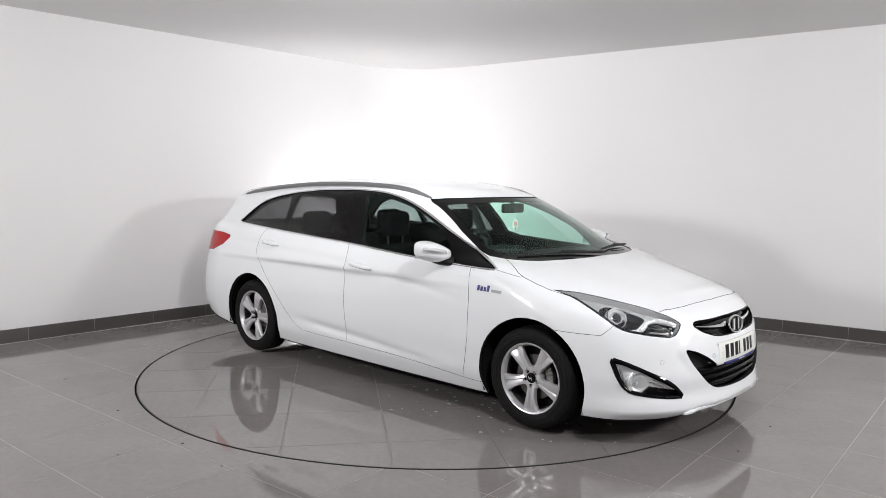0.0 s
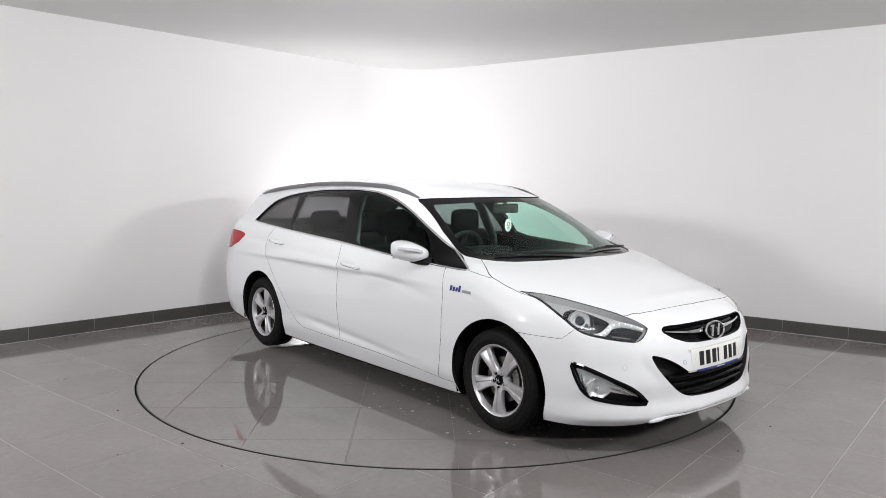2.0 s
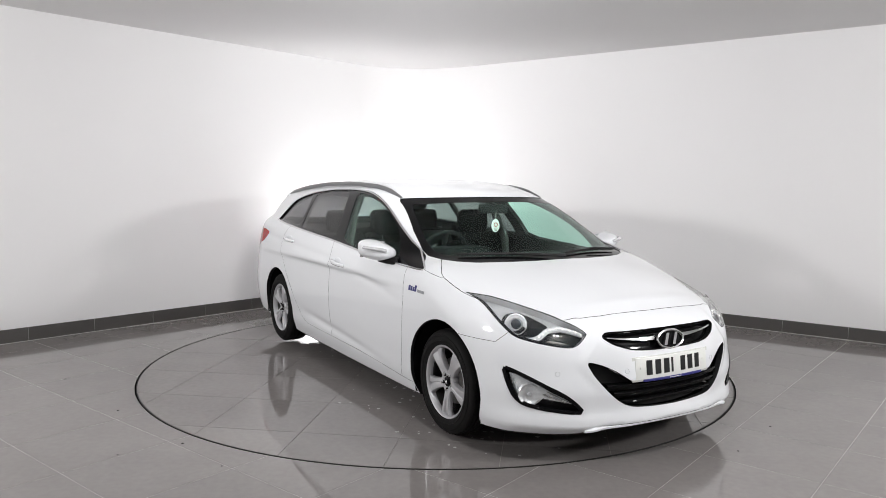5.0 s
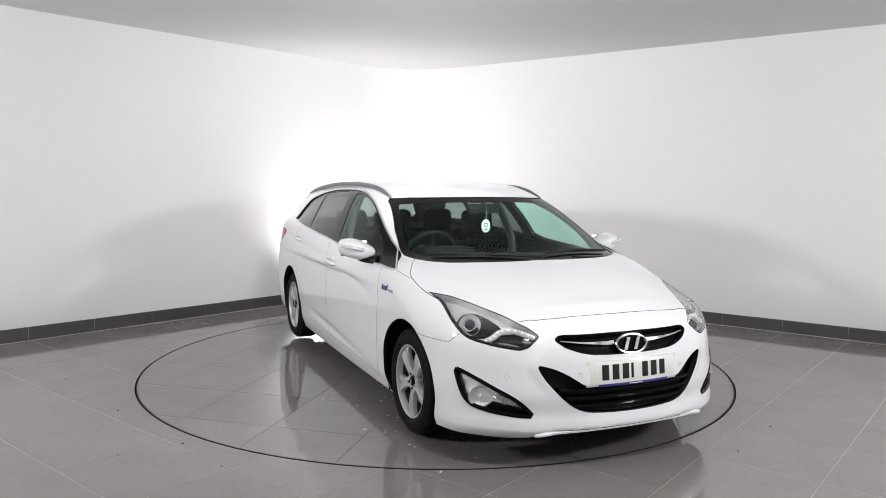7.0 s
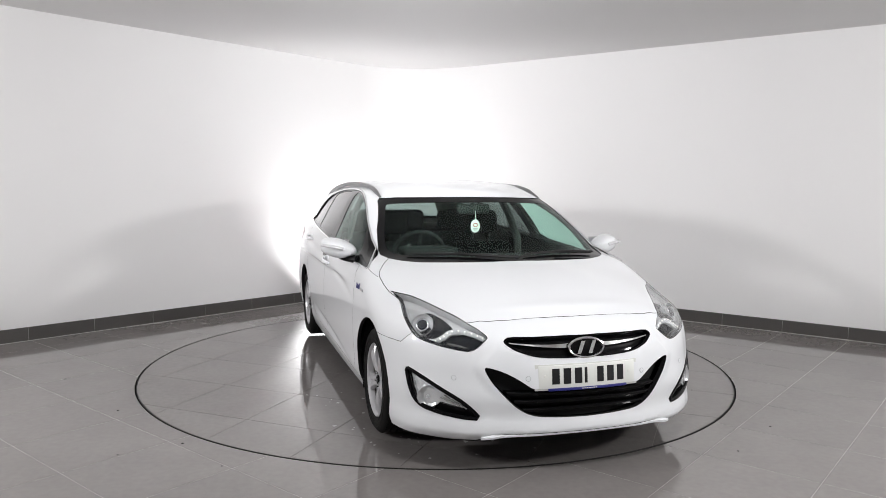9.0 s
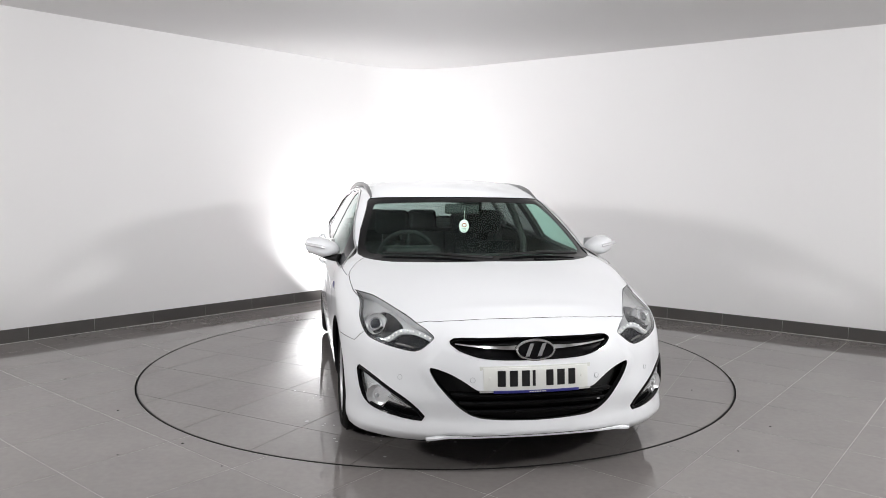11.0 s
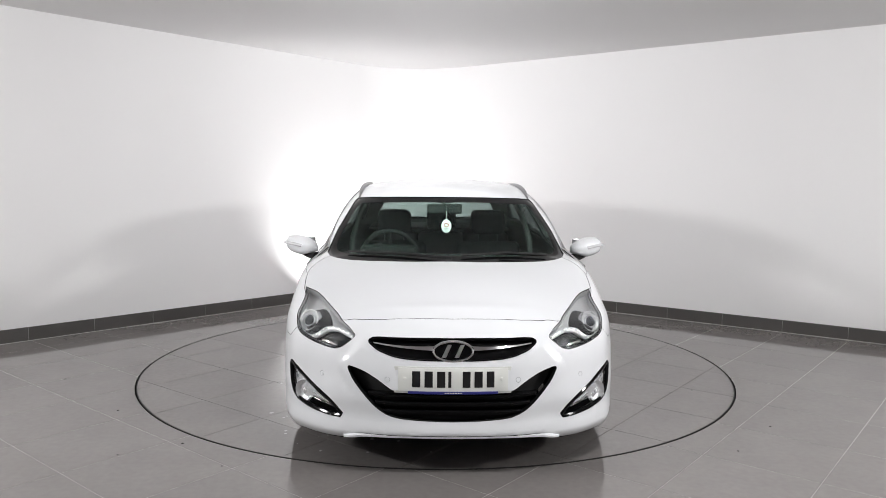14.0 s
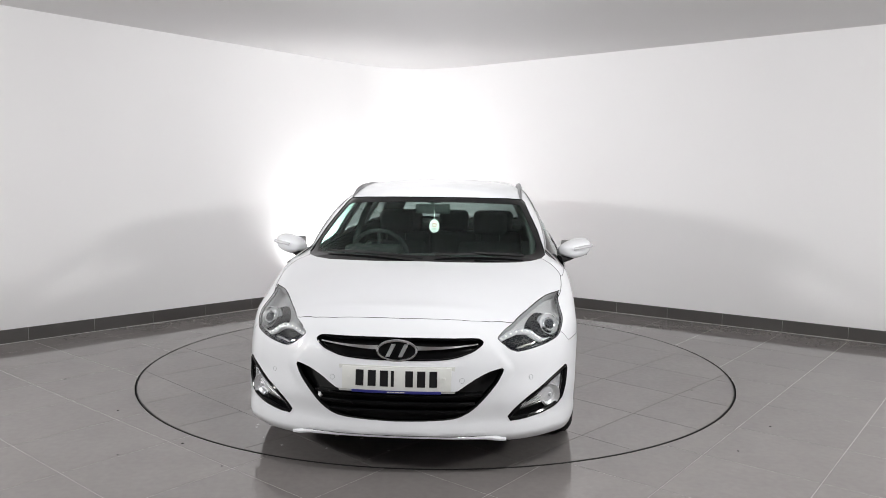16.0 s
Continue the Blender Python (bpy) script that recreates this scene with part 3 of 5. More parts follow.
for f in bm.faces:
    c = f.calc_center_median()
    name = "shell"
    for rn, poly, axis, keep in REGIONS:
        if keep(f):
            ax = Vector(axis)
            flat = abs(ax.z) > 0.9
            side = Vector((1, 0, 0)) if flat else Vector((0, 0, 1)).cross(ax)
            up = Vector((0, 1, 0)) if flat else Vector((0, 0, 1))
            if inside(poly, c.dot(side), c.dot(up)):
                name = rn
                break
    if inside(PAN, c.x, c.z) if c.x < 0.3 else inside(PAN_NOSE, c.y, c.z):
        name = "pan"
        if abs(c.y) > 0.56 and min(abs(c.x - 0.0), abs(c.x + WHEELBASE)) < 0.385:
            name = "arch"
    groups.setdefault(name, []).append([tuple(w.co) for w in f.verts])
bm.free()


def weld(polys, both=False):
    """Faces given by corner places, as verts and index lists; both: with the mirror image on the car's other side."""
    ids, vs, fs = {}, [], []
    for flip in ((False, True) if both else (False,)):
        for poly in polys:
            row = []
            for p in (poly[::-1] if flip else poly):
                p = (p[0], -p[1] if flip else p[1], p[2])
                k = (round(p[0], 6), round(p[1], 6) + 0.0, round(p[2], 6))
                if k not in ids:
                    ids[k] = len(vs)
                    vs.append(p)
                if ids[k] not in row:
                    row.append(ids[k])
            if len(row) > 2:
                fs.append(row)
    return np.array(vs, float), fs


def panel(name, polys, mats, parent, both=False, mirror=False, thick=0.02, gap=0.0013, sink=0.0, label="", slots=None, rim=0, lining=0):
    """A panel cut from the skin: drawn back at its edges by gap, sunk, and given thickness. slots: a material number for each face."""
    v, fs = weld(polys, both)
    if mirror:
        v[:, 1] *= -1
        fs = [f[::-1] for f in fs]
    slots = (slots * 2 if both else slots) if slots else [0] * len(fs)
    nrm = gradient(v)
    nrm /= np.maximum(np.linalg.norm(nrm, axis=1), 1e-9)[:, None]
    edges = {}
    for fi, f in enumerate(fs):
        for a, b in zip(f, f[1:] + f[:1]):
            edges.setdefault((min(a, b), max(a, b)), []).append((a, b, fi))
    border = [e[0] for e in edges.values() if len(e) == 1]
    pull = np.zeros_like(v)
    for a, b, fi in border:
        mid, cen = (v[a] + v[b]) / 2, v[fs[fi]].mean(0)
        d = v[b] - v[a]
        w = np.cross(nrm[a] + nrm[b], d)
        n = np.linalg.norm(w)
        if n > 1e-12:
            w /= n
            if w @ (cen - mid) < 0:
                w = -w
            pull[a] += w
            pull[b] += w
    ln = np.linalg.norm(pull, axis=1)
    pull[ln > 1e-9] /= ln[ln > 1e-9][:, None]
    outer = v + pull * gap - nrm * sink
    inner = outer - nrm * thick
    n = len(v)
    faces = [list(f) for f in fs] + [[i + n for i in f[::-1]] for f in fs] + [[b, a, a + n, b + n] for a, b, _ in border]
    me = bpy.data.meshes.new(name)
    me.from_pydata(np.concatenate([outer, inner]).tolist(), [], faces)
    for m in (mats if isinstance(mats, (list, tuple)) else [mats]):
        me.materials.append(m)
    me.polygons.foreach_set("material_index", slots + ([lining] * len(fs) if lining else slots) + [rim] * len(border))
    me.polygons.foreach_set("use_smooth", [True] * len(faces))
    normals = []
    for p in me.polygons:
        if p.index < len(fs):
            normals += [tuple(nrm[i]) for i in p.vertices]
        elif p.index < 2 * len(fs):
            normals += [tuple(-nrm[i - n]) for i in p.vertices]
        else:
            normals += [tuple(p.normal)] * len(p.vertices)
    me.normals_split_custom_set(normals)
    ob = new(name, me)
    ob.parent = parent
    if parent is car:
        ob.matrix_basis = SHIFT
    if label:
        tagged(ob, label)
    return ob


def on_car(name, bm, mats, parent=None, label="", smooth=True, m=None):
    """A part of the car; parts of the car itself are moved to the turntable's axis."""
    parent = parent or car
    return part(name, bm, mats, parent, label, smooth, (SHIFT if parent is car else Matrix()) @ (m or Matrix()))


def surface(x=None, y=None, z=None, start=1.6, step=-0.002):
    """The skin's outermost place along the missing axis."""
    t = start + step * np.arange(3000)
    full = np.full_like(t, 0.0)
    p = [t if c is None else full + c for c in (x, y, z)]
    i = int(np.argmax(solid(*p) < 0))
    q = [float(c[i]) for c in p]
    return Vector(q)


def side_y(x, z):
    return surface(x=x, z=z, start=-1.05, step=0.0005)


def nose(y, z):
    return surface(y=y, z=z, start=0.95, step=-0.0005)


# ---- body panels ----
# rims of the white panels are black: the shut lines' shade as colour
shell = panel("body_shell", groups["shell"], [M_PAINT, M_LINING, M_PLASTIC_SHADE], car, both=True, thick=0.03, lining=1, rim=2, label="white painted roof, pillars and rear body")
bonnet = panel("bonnet", groups["bonnet"], [M_PAINT, M_PLASTIC_SHADE], car, both=True, lining=1, rim=1, gap=0.0026)
bumper = panel("front_bumper", groups["bumper"], [M_PAINT, M_PLASTIC_SHADE], car, both=True, thick=0.03, lining=1, rim=1)
panel("underbody", groups["pan"], M_UNDER, car, both=True, thick=0.004, gap=0.0, label="matt black underbody")
n_clear = len(groups["screen_clear"])
panel("windscreen", groups["screen_clear"] + groups["screen_edge"], [M_GLASS, M_BLACK], car, both=True, thick=0.005, sink=0.004,
      slots=[0] * n_clear + [1] * len(groups["screen_edge"]), rim=1, label="green-tinted windscreen with black border").visible_shadow = False
panel("rear_screen", groups["rear_screen"], [M_PRIVACY, M_PLASTIC_SHADE], car, rim=1, both=True, thick=0.004, gap=0.001, sink=0.004, label="dark tailgate window").visible_shadow = False
doors = {}
for left in (False, True):
    panel("front_wing", groups["wing"], [M_PAINT, M_PLASTIC_SHADE], car, mirror=left, lining=1, rim=1)
    for which in ("front", "rear"):
        # trim lines the doors inside; on their edges it paints in the gap shade
        d = panel(which + "_door", groups[which + "_door"], [M_PAINT, M_TRIM_SHADE], car, mirror=left, thick=0.04, lining=1, rim=1, gap=0.0017)
        doors[which, left] = d
        g = panel("window", groups[which + "_pane"], [M_GLASS if which == "front" else M_PRIVACY, M_PLASTIC_SHADE], d, mirror=left, rim=1, thick=0.004, gap=0.0, sink=0.006,
                  label="green-tinted side window" if which == "front" else "dark privacy glass window")
        g.visible_shadow = False
    panel("quarter_window", groups["quarter_pane"], [M_PRIVACY, M_PLASTIC_SHADE], car, rim=1, mirror=left, thick=0.004, gap=0.0, sink=0.006, label="dark privacy glass window").visible_shadow = False
    panel("window_surround", groups["window_surround"], [M_BLACK, M_PLASTIC_SHADE], car, mirror=left, rim=1, lining=1, thick=0.03, gap=0.0, sink=0.003, label="gloss black window pillars")
    panel("tail_lamp", groups["tail_lamp"], [M_RED, M_PLASTIC_SHADE], car, mirror=left, thick=0.03, lining=1, rim=1, label="red tail lamp")
    # chrome line round the side windows
    bm = bmesh.new()
    s = -1 if not left else 1
    line = [side_y(x, z) + Vector((0, -0.003, 0.002)) for x, z in round_off(SIDE_GLASS, 1)]
    sweep(bm, [(p.x, -s * p.y, p.z) if left else p for p in line], 0.0065, 8, closed=True, up=(0, s, 0.3))
    on_car("chrome_strip", bm, M_CHROME, label="chrome strip round the side windows")


def mirrored(bm):
    bmesh.ops.scale(bm, vec=(1, -1, 1), verts=bm.verts)
    bmesh.ops.reverse_faces(bm, faces=bm.faces)
    return bm


# ---- headlamps and fog lamps ----
def place(u, z, axis, sink=0.0):
    """The skin where a ray along the corner axis meets it, sunk inwards."""
    ax = Vector(axis)
    side = Vector((0, 0, 1)).cross(ax)
    t = 2.0 - 0.0005 * np.arange(5000)
    p = np.array(side * u)[:, None] + np.array(ax)[:, None] * t + np.array([0, 0, z])[:, None]
    i = int(np.argmax(solid(*p) < 0))
    q = p[:, i]
    n = gradient(q[None])[0]
    n /= np.linalg.norm(n)
    return Vector(q - n * sink), Vector(n)


def strip_on(bm, pts, axis, radius, sink, flat=0.6, seg=8, taper=None, mat=0):
    hits = [place(u, z, axis, sink) for u, z in pts]
    sweep(bm, [h[0] for h in hits], radius, seg, flat, up=hits[len(hits) // 2][1], mat=mat, taper=taper)


def smooth_line(pts, n=4):
    out = []
    for i in range(len(pts) - 1):
        p0, p1, p2, p3 = pts[max(i - 1, 0)], pts[i], pts[i + 1], pts[min(i + 2, len(pts) - 1)]
        for k in range(n):
            t = k / n
            out.append(tuple(0.5 * (2 * b + (c - a) * t + (2 * a - 5 * b + 4 * c - d) * t * t + (3 * b - a - 3 * c + d) * t ** 3) for a, b, c, d in zip(p0, p1, p2, p3)))
    return out + [tuple(pts[-1])]


def collar(name, polys, depth, mat, parent, left):
    """The side wall of a lamp: from the border of its lens inwards."""
    v, fs = weld(polys)
    if left:
        v[:, 1] *= -1
    nrm = gradient(v)
    nrm /= np.maximum(np.linalg.norm(nrm, axis=1), 1e-9)[:, None]
    count = {}
    for f in fs:
        for a, b in zip(f, f[1:] + f[:1]):
            count.setdefault((min(a, b), max(a, b)), []).append((a, b))
    cen = v.mean(0)
    bm = bmesh.new()
    made = {}

    def get(i):
        if i not in made:
            p = v[i] + (cen - v[i]) * 0.012
            made[i] = (bm.verts.new(p - nrm[i] * 0.004), bm.verts.new(p - nrm[i] * depth))
        return made[i]

    for es in count.values():
        if len(es) == 1:
            a, b = es[0]
            bm.faces.new((get(a)[0], get(b)[0], get(b)[1], get(a)[1]))
    return on_car(name, bm, mat, parent)


LED_LINE = smooth_line([(-0.322, 0.746), (-0.316, 0.706), (-0.276, 0.664), (-0.200, 0.636), (-0.125, 0.634), (-0.081, 0.658), (-0.0525, 0.686), (0.004, 0.694), (0.071, 0.680), (0.120, 0.662)])
for left in (False, True):
    fix = mirrored if left else (lambda b: b)
    lamp_ob = panel("headlamp", groups["headlamp"] + groups["headlamp_dark"], M_LENS, car, mirror=left, thick=0.003, gap=0.0022, sink=0.001, label="clear swept-back headlamp")
    lamp_ob.visible_shadow = False
    # bowl behind the lens: pale at the outer rear end, dark towards the grille
    slots = [0] * len(groups["headlamp"]) + [1] * len(groups["headlamp_dark"])
    panel("bowl", groups["headlamp"] + groups["headlamp_dark"], [M_BEZEL, M_LAMP_DARK], lamp_ob, mirror=left, thick=0.004, gap=0.002, sink=0.042, slots=slots, label="grey and black lamp bowl")
    bm = bmesh.new()
    c, nn = place(-0.215, 0.714, CORNER_R, 0.030)
    fwd = (Vector((0.93, -0.36, 0.0)).normalized() * 1.1 + nn).normalized()
    turn = fwd.to_track_quat("Y", "Z").to_matrix().to_4x4()
    lathe(bm, [(0.024, 0.002), (0.026, 0.010), (0.031, 0.012), (0.035, 0.006), (0.036, -0.004)], "y", 40)
    lathe(bm, [(0.036, -0.004), (0.044, 0.000), (0.051, 0.006)], "y", 40, mat=1)
    lathe(bm, [(0.051, 0.006), (0.053, 0.011), (0.055, 0.011), (0.057, 0.004), (0.058, -0.02)], "y", 40)
    bmesh.ops.transform(bm, matrix=Matrix.Translation(c) @ turn, verts=bm.verts)
    on_car("projector_ring", fix(bm), [M_CHROME, M_BEZEL], lamp_ob, "chrome projector rings")
    bm = bmesh.new()
    bmesh.ops.create_uvsphere(bm, u_segments=28, v_segments=16, radius=0.026, matrix=Matrix.Translation(c + fwd * 0.002) @ turn @ Matrix.Diagonal((1, 0.7, 1, 1)))
    on_car("projector_lens", fix(bm), M_EYE, lamp_ob, "dark glass projector lens")
    bm = bmesh.new()
    strip_on(bm, LED_LINE, CORNER_R, 0.014, 0.022, 0.4, taper=[0.75 + 0.25 * math.sin(math.pi * k / (len(LED_LINE) - 1)) for k in range(len(LED_LINE))])
    on_car("light_guide", fix(bm), M_LAMP_GREY, lamp_ob, "silver running-light band")
    for k in range(17, len(LED_LINE) - 1, 2):
        bm = bmesh.new()
        p, nn = place(*LED_LINE[k], CORNER_R, 0.0155)
        bmesh.ops.create_uvsphere(bm, u_segments=10, v_segments=6, radius=0.0048, matrix=Matrix.Translation(p))
        on_car("led", fix(bm), M_WHITE, lamp_ob)
    # black line under the lens along its lower edge
    bm = bmesh.new()
    strip_on(bm, smooth_line([(-0.495, 0.808), (-0.410, 0.784), (-0.319, 0.726), (-0.230, 0.662), (-0.185, 0.643), (-0.099, 0.625), (0.03, 0.609), (0.066, 0.608)]), CORNER_R, 0.008, 0.010, 0.5)
    on_car("lower_edge", fix(bm), M_LAMP_DARK, lamp_ob, "black lower lamp edge")
    collar("lamp_rim", groups["headlamp"] + groups["headlamp_dark"], 0.045, M_BEZEL, lamp_ob, left)
    bm = bmesh.new()
    for u0, z0, u1, z1 in ((-0.05, 0.630, 0.05, 0.616),):
        strip_on(bm, smooth_line([(u0, z0), ((u0 + u1) / 2, (z0 + z1) / 2 + 0.004), (u1, z1)]), CORNER_R, 0.005, 0.026, 0.5)
    on_car("indicator_louvre", fix(bm), M_STEEL_SHADE, lamp_ob)

    fog = panel("fog_lamp", groups["fog"] + groups["fog_lens"], M_BLACK, car, mirror=left, thick=0.004, gap=0.0, sink=0.028, label="fog lamp in a gloss black recess")
    bm = bmesh.new()
    strip_on(bm, [*round_off(FOG, 1), round_off(FOG, 1)[0]], CORNER_R, 0.011, 0.003, 0.8)
    on_car("surround", fix(bm), M_BLACK, fog, "gloss black surround")
    bm = bmesh.new()
    c, nn = place(-0.128, 0.366, CORNER_R, 0.016)
    fwd = Vector((0.86, -0.5, 0.05)).normalized()
    face = Matrix.Translation(c) @ fwd.to_track_quat("Y", "Z").to_matrix().to_4x4()
    lathe(bm, [(0.010, -0.012), (0.022, -0.010), (0.036, -0.004), (0.046, 0.004), (0.052, 0.007), (0.055, 0.004), (0.056, -0.02)], "y", 32)
    bmesh.ops.transform(bm, matrix=face, verts=bm.verts)
    on_car("reflector", fix(bm), M_FOG, fog, "round chrome reflector")
    bm = bmesh.new()
    lathe(bm, [(0.0005, 0.004), (0.007, 0.003), (0.010, -0.002), (0.011, -0.012)], "y", 20)
    bmesh.ops.transform(bm, matrix=face, verts=bm.verts)
    on_car("bulb_cap", fix(bm), M_BEZEL, fog)
    panel("trim_blade", groups["fog_lens"], M_FOG, fog, mirror=left, thick=0.003, gap=0.0, sink=0.020, label="chrome reflector blade")
    for u0, z0, u1, z1 in ((-0.216, 0.440, -0.192, 0.372), (-0.04, 0.385, 0.07, 0.331), (-0.06, 0.372, 0.05, 0.334)):
        bm = bmesh.new()
        strip_on(bm, [(u0, z0), ((u0 + u1) / 2, (z0 + z1) / 2), (u1, z1)], CORNER_R, 0.004, 0.017, 0.6, 6)
        on_car("flute", fix(bm), M_CHROME, fog)
    panel("lens", groups["fog_lens"], M_LENS, fog, mirror=left, thick=0.003, gap=0.0, sink=0.008, label="clear fog lamp lens").visible_shadow = False

# the chin: a thin lip below the bumper that ends in two pointed corners
bm = bmesh.new()
rows = []
for k in range(41):
    y = -0.515 + 1.03 * k / 40
    e = abs(y) / 0.515
    tip = max(0.0, (e - 0.86) / 0.14)
    z = 0.211 - 0.023 * e ** 4
    x = nose(min(-abs(y), -0.001), 0.215).x
    reach = 0.007 + 0.012 * math.sin(math.pi * tip) - 0.012 * tip
    rows.append([bm.verts.new(p) for p in ((x - 0.05, y, z + 0.03 - 0.014 * tip), (x - 0.012, y, z + 0.03 - 0.014 * tip), (x + reach * 0.8, y, z + 0.009), (x + reach * 0.6, y, z), (x - 0.05, y, z - 0.002))])
for a, b in zip(rows, rows[1:]):
    for k in range(5):
        bm.faces.new((a[k], b[k], b[(k + 1) % 5], a[(k + 1) % 5]))
bm.faces.new(rows[0])
bm.faces.new(rows[-1][::-1])
bmesh.ops.recalc_face_normals(bm, faces=bm.faces)
on_car("chin_lip", bm, M_PAINT, bumper, "white pointed chin lip")

# ---- grilles, badge, plate ----
grille = panel("upper_grille", groups["upper_grille"], M_BLACK, car, both=True, thick=0.004, gap=0.0, sink=0.028, label="gloss black upper grille")
bm = bmesh.new()
rim_line = [nose(y, z) for y, z in round_off(UPPER_GRILLE, 1) if y < 0.0]
sweep(bm, [*rim_line, *[Vector((p.x, -p.y, p.z)) for p in rim_line[::-1]]], 0.0045, 6, closed=True, up=(1, 0, 0))
on_car("grille_edge", bm, M_BLACK, grille)
for s in (-1, 1):
    bm = bmesh.new()
    rows = []
    for k in range(13):
        y = 0.375 - k * (0.375 - 0.085) / 12
        zc = 0.640 - 0.020 * math.sin(math.pi * 0.5 * k / 12)
        h = 0.004 + 0.015 * (k / 12) ** 1.6
        x = nose(-y, zc).x
        rows.append([bm.verts.new((x - 0.022, s * y, zc - h)), bm.verts.new((x - 0.004, s * y, zc - h * 0.3)), bm.verts.new((x - 0.010, s * y, zc + h * 0.8)), bm.verts.new((x - 0.024, s * y, zc + h))])
    for a, b in zip(rows, rows[1:]):
        for k in range(3):
            bm.faces.new((a[k], a[k + 1], b[k + 1], b[k]) if s > 0 else (b[k], b[k + 1], a[k + 1], a[k]))
    on_car("chrome_wing", bm, M_CHROME, grille, "chrome grille wing")
emblem_tilt = Matrix.Translation((0.772, 0, 0.615)) @ Matrix.Rotation(radians(-14), 4, "Y")
bm = bmesh.new()
oval = [(0.0, 0.092 * math.cos(a), 0.046 * math.sin(a)) for a in [2 * math.pi * k / 48 for k in range(48)]]
sweep(bm, [emblem_tilt @ Vector(p) for p in oval], 0.0062, 8, closed=True, up=(1, 0, 0))
emblem = on_car("emblem", bm, M_CHROME, None, "oval chrome emblem on the grille")
bm = bmesh.new()
for side in (-1, 1):
    slant = [(side * 0.030 - 0.024, -0.030), (side * 0.030 - 0.004, -0.030), (side * 0.030 + 0.024, 0.030), (side * 0.030 + 0.004, 0.030)]
    top = [bm.verts.new(emblem_tilt @ Vector((0.006, y, z))) for y, z in slant]
    low = [bm.verts.new(emblem_tilt @ Vector((-0.004, y * 1.05, z * 1.05))) for y, z in slant]
    bm.faces.new(top)
    for k in range(4):
        bm.faces.new((top[k - 1], low[k - 1], low[k], top[k]))
bmesh.ops.recalc_face_normals(bm, faces=bm.faces)
on_car("emblem_mark", bm, M_CHROME, emblem, "two slanted chrome bars")
bm = bmesh.new()
vs = [bm.verts.new(emblem_tilt @ Vector((-0.006, 0.088 * math.cos(a), 0.043 * math.sin(a)))) for a in [2 * math.pi * k / 40 for k in range(40)]]
bm.faces.new(vs)
on_car("emblem_back", bm, M_BLACK, emblem)

lower = panel("lower_grille", groups["lower_grille"], M_PLASTIC_SHADE, car, both=True, thick=0.004, gap=0.0, sink=0.055, label="black lower grille with horizontal slats")
for zc, wide, deep in ((0.405, 0.40, 0.018), (0.365, 0.365, 0.014), (0.325, 0.325, 0.010)):
    bm = bmesh.new()
    rows = []
    for k in range(25):
        y = -wide + 2 * wide * k / 24
        x = nose(min(-abs(y), -0.001), zc).x - 0.012
        rows.append([bm.verts.new((x + a, y, zc + b)) for a, b in ((-0.045, 0.010), (-0.006, 0.011), (0.0, 0.006), (-0.002, -0.004), (-0.045, -0.008))])
    for a, b in zip(rows, rows[1:]):
        for k in range(5):
            bm.faces.new((a[k], a[(k + 1) % 5], b[(k + 1) % 5], b[k]))
    on_car("slat", bm, M_BLACK, lower, "gloss black slat")

PLATE = Matrix.Translation((0.8035, 0, 0.487)) @ Matrix.Rotation(radians(-6), 4, "Y")


def bent(bm, cuts=14):
    """Bends a plate round the bumper's curve."""
    if cuts:
        bmesh.ops.subdivide_edges(bm, edges=[e for e in bm.edges if abs(e.verts[0].co.y - e.verts[1].co.y) > 0.2], cuts=cuts)
    for v in bm.verts:
        v.co.x -= 0.017 * (v.co.y / 0.26) ** 2
    return bm


bm = bmesh.new()
box(bm, -0.006, 0, -0.002, 0.010, 0.548, 0.124, PLATE, 0.003)
holder = on_car("plate_holder", bent(bm), M_PLATE_FRAME, None, "pale plastic number plate holder")
bm = bmesh.new()
box(bm, 0, 0, 0, 0.006, 0.515, 0.108, PLATE, 0.0015)
on_car("number_plate", bent(bm), M_PLATE, holder, "white reflective front number plate")
for y, w in ((-0.172, 0.038), (-0.114, 0.038), (-0.056, 0.038), (-0.016, 0.014), (0.062, 0.036), (0.118, 0.038), (0.174, 0.036)):
    bm = bmesh.new()
    box(bm, 0.0034, y, 0.002, 0.0014, w, 0.074, PLATE)
    on_car("plate_bar", bent(bm, 0), M_INK, holder, "black printed bar", smooth=False)
bm = bmesh.new()
box(bm, 0.001, 0, -0.060, 0.008, 0.42, 0.013, PLATE, 0.002)
on_car("dealer_strip", bent(bm), M_BLUE, holder, "deep blue strip below the plate")
bm = bmesh.new()
for k in range(7):
    box(bm, 0.0055, -0.035 + k * 0.012, -0.060, 0.001, 0.009, 0.004, PLATE)
tagged(on_car("strip_print", bm, M_WHITE, holder, smooth=False), kind="stuff")
for s in (-1, 1):
    bm = bmesh.new()
    rod(bm, PLATE @ Vector((0.002, s * 0.225, 0.004)), PLATE @ Vector((0.006, s * 0.225, 0.004)), 0.007, 0.006)
    on_car("plate_screw", bent(bm, 0), M_WHITE, holder)

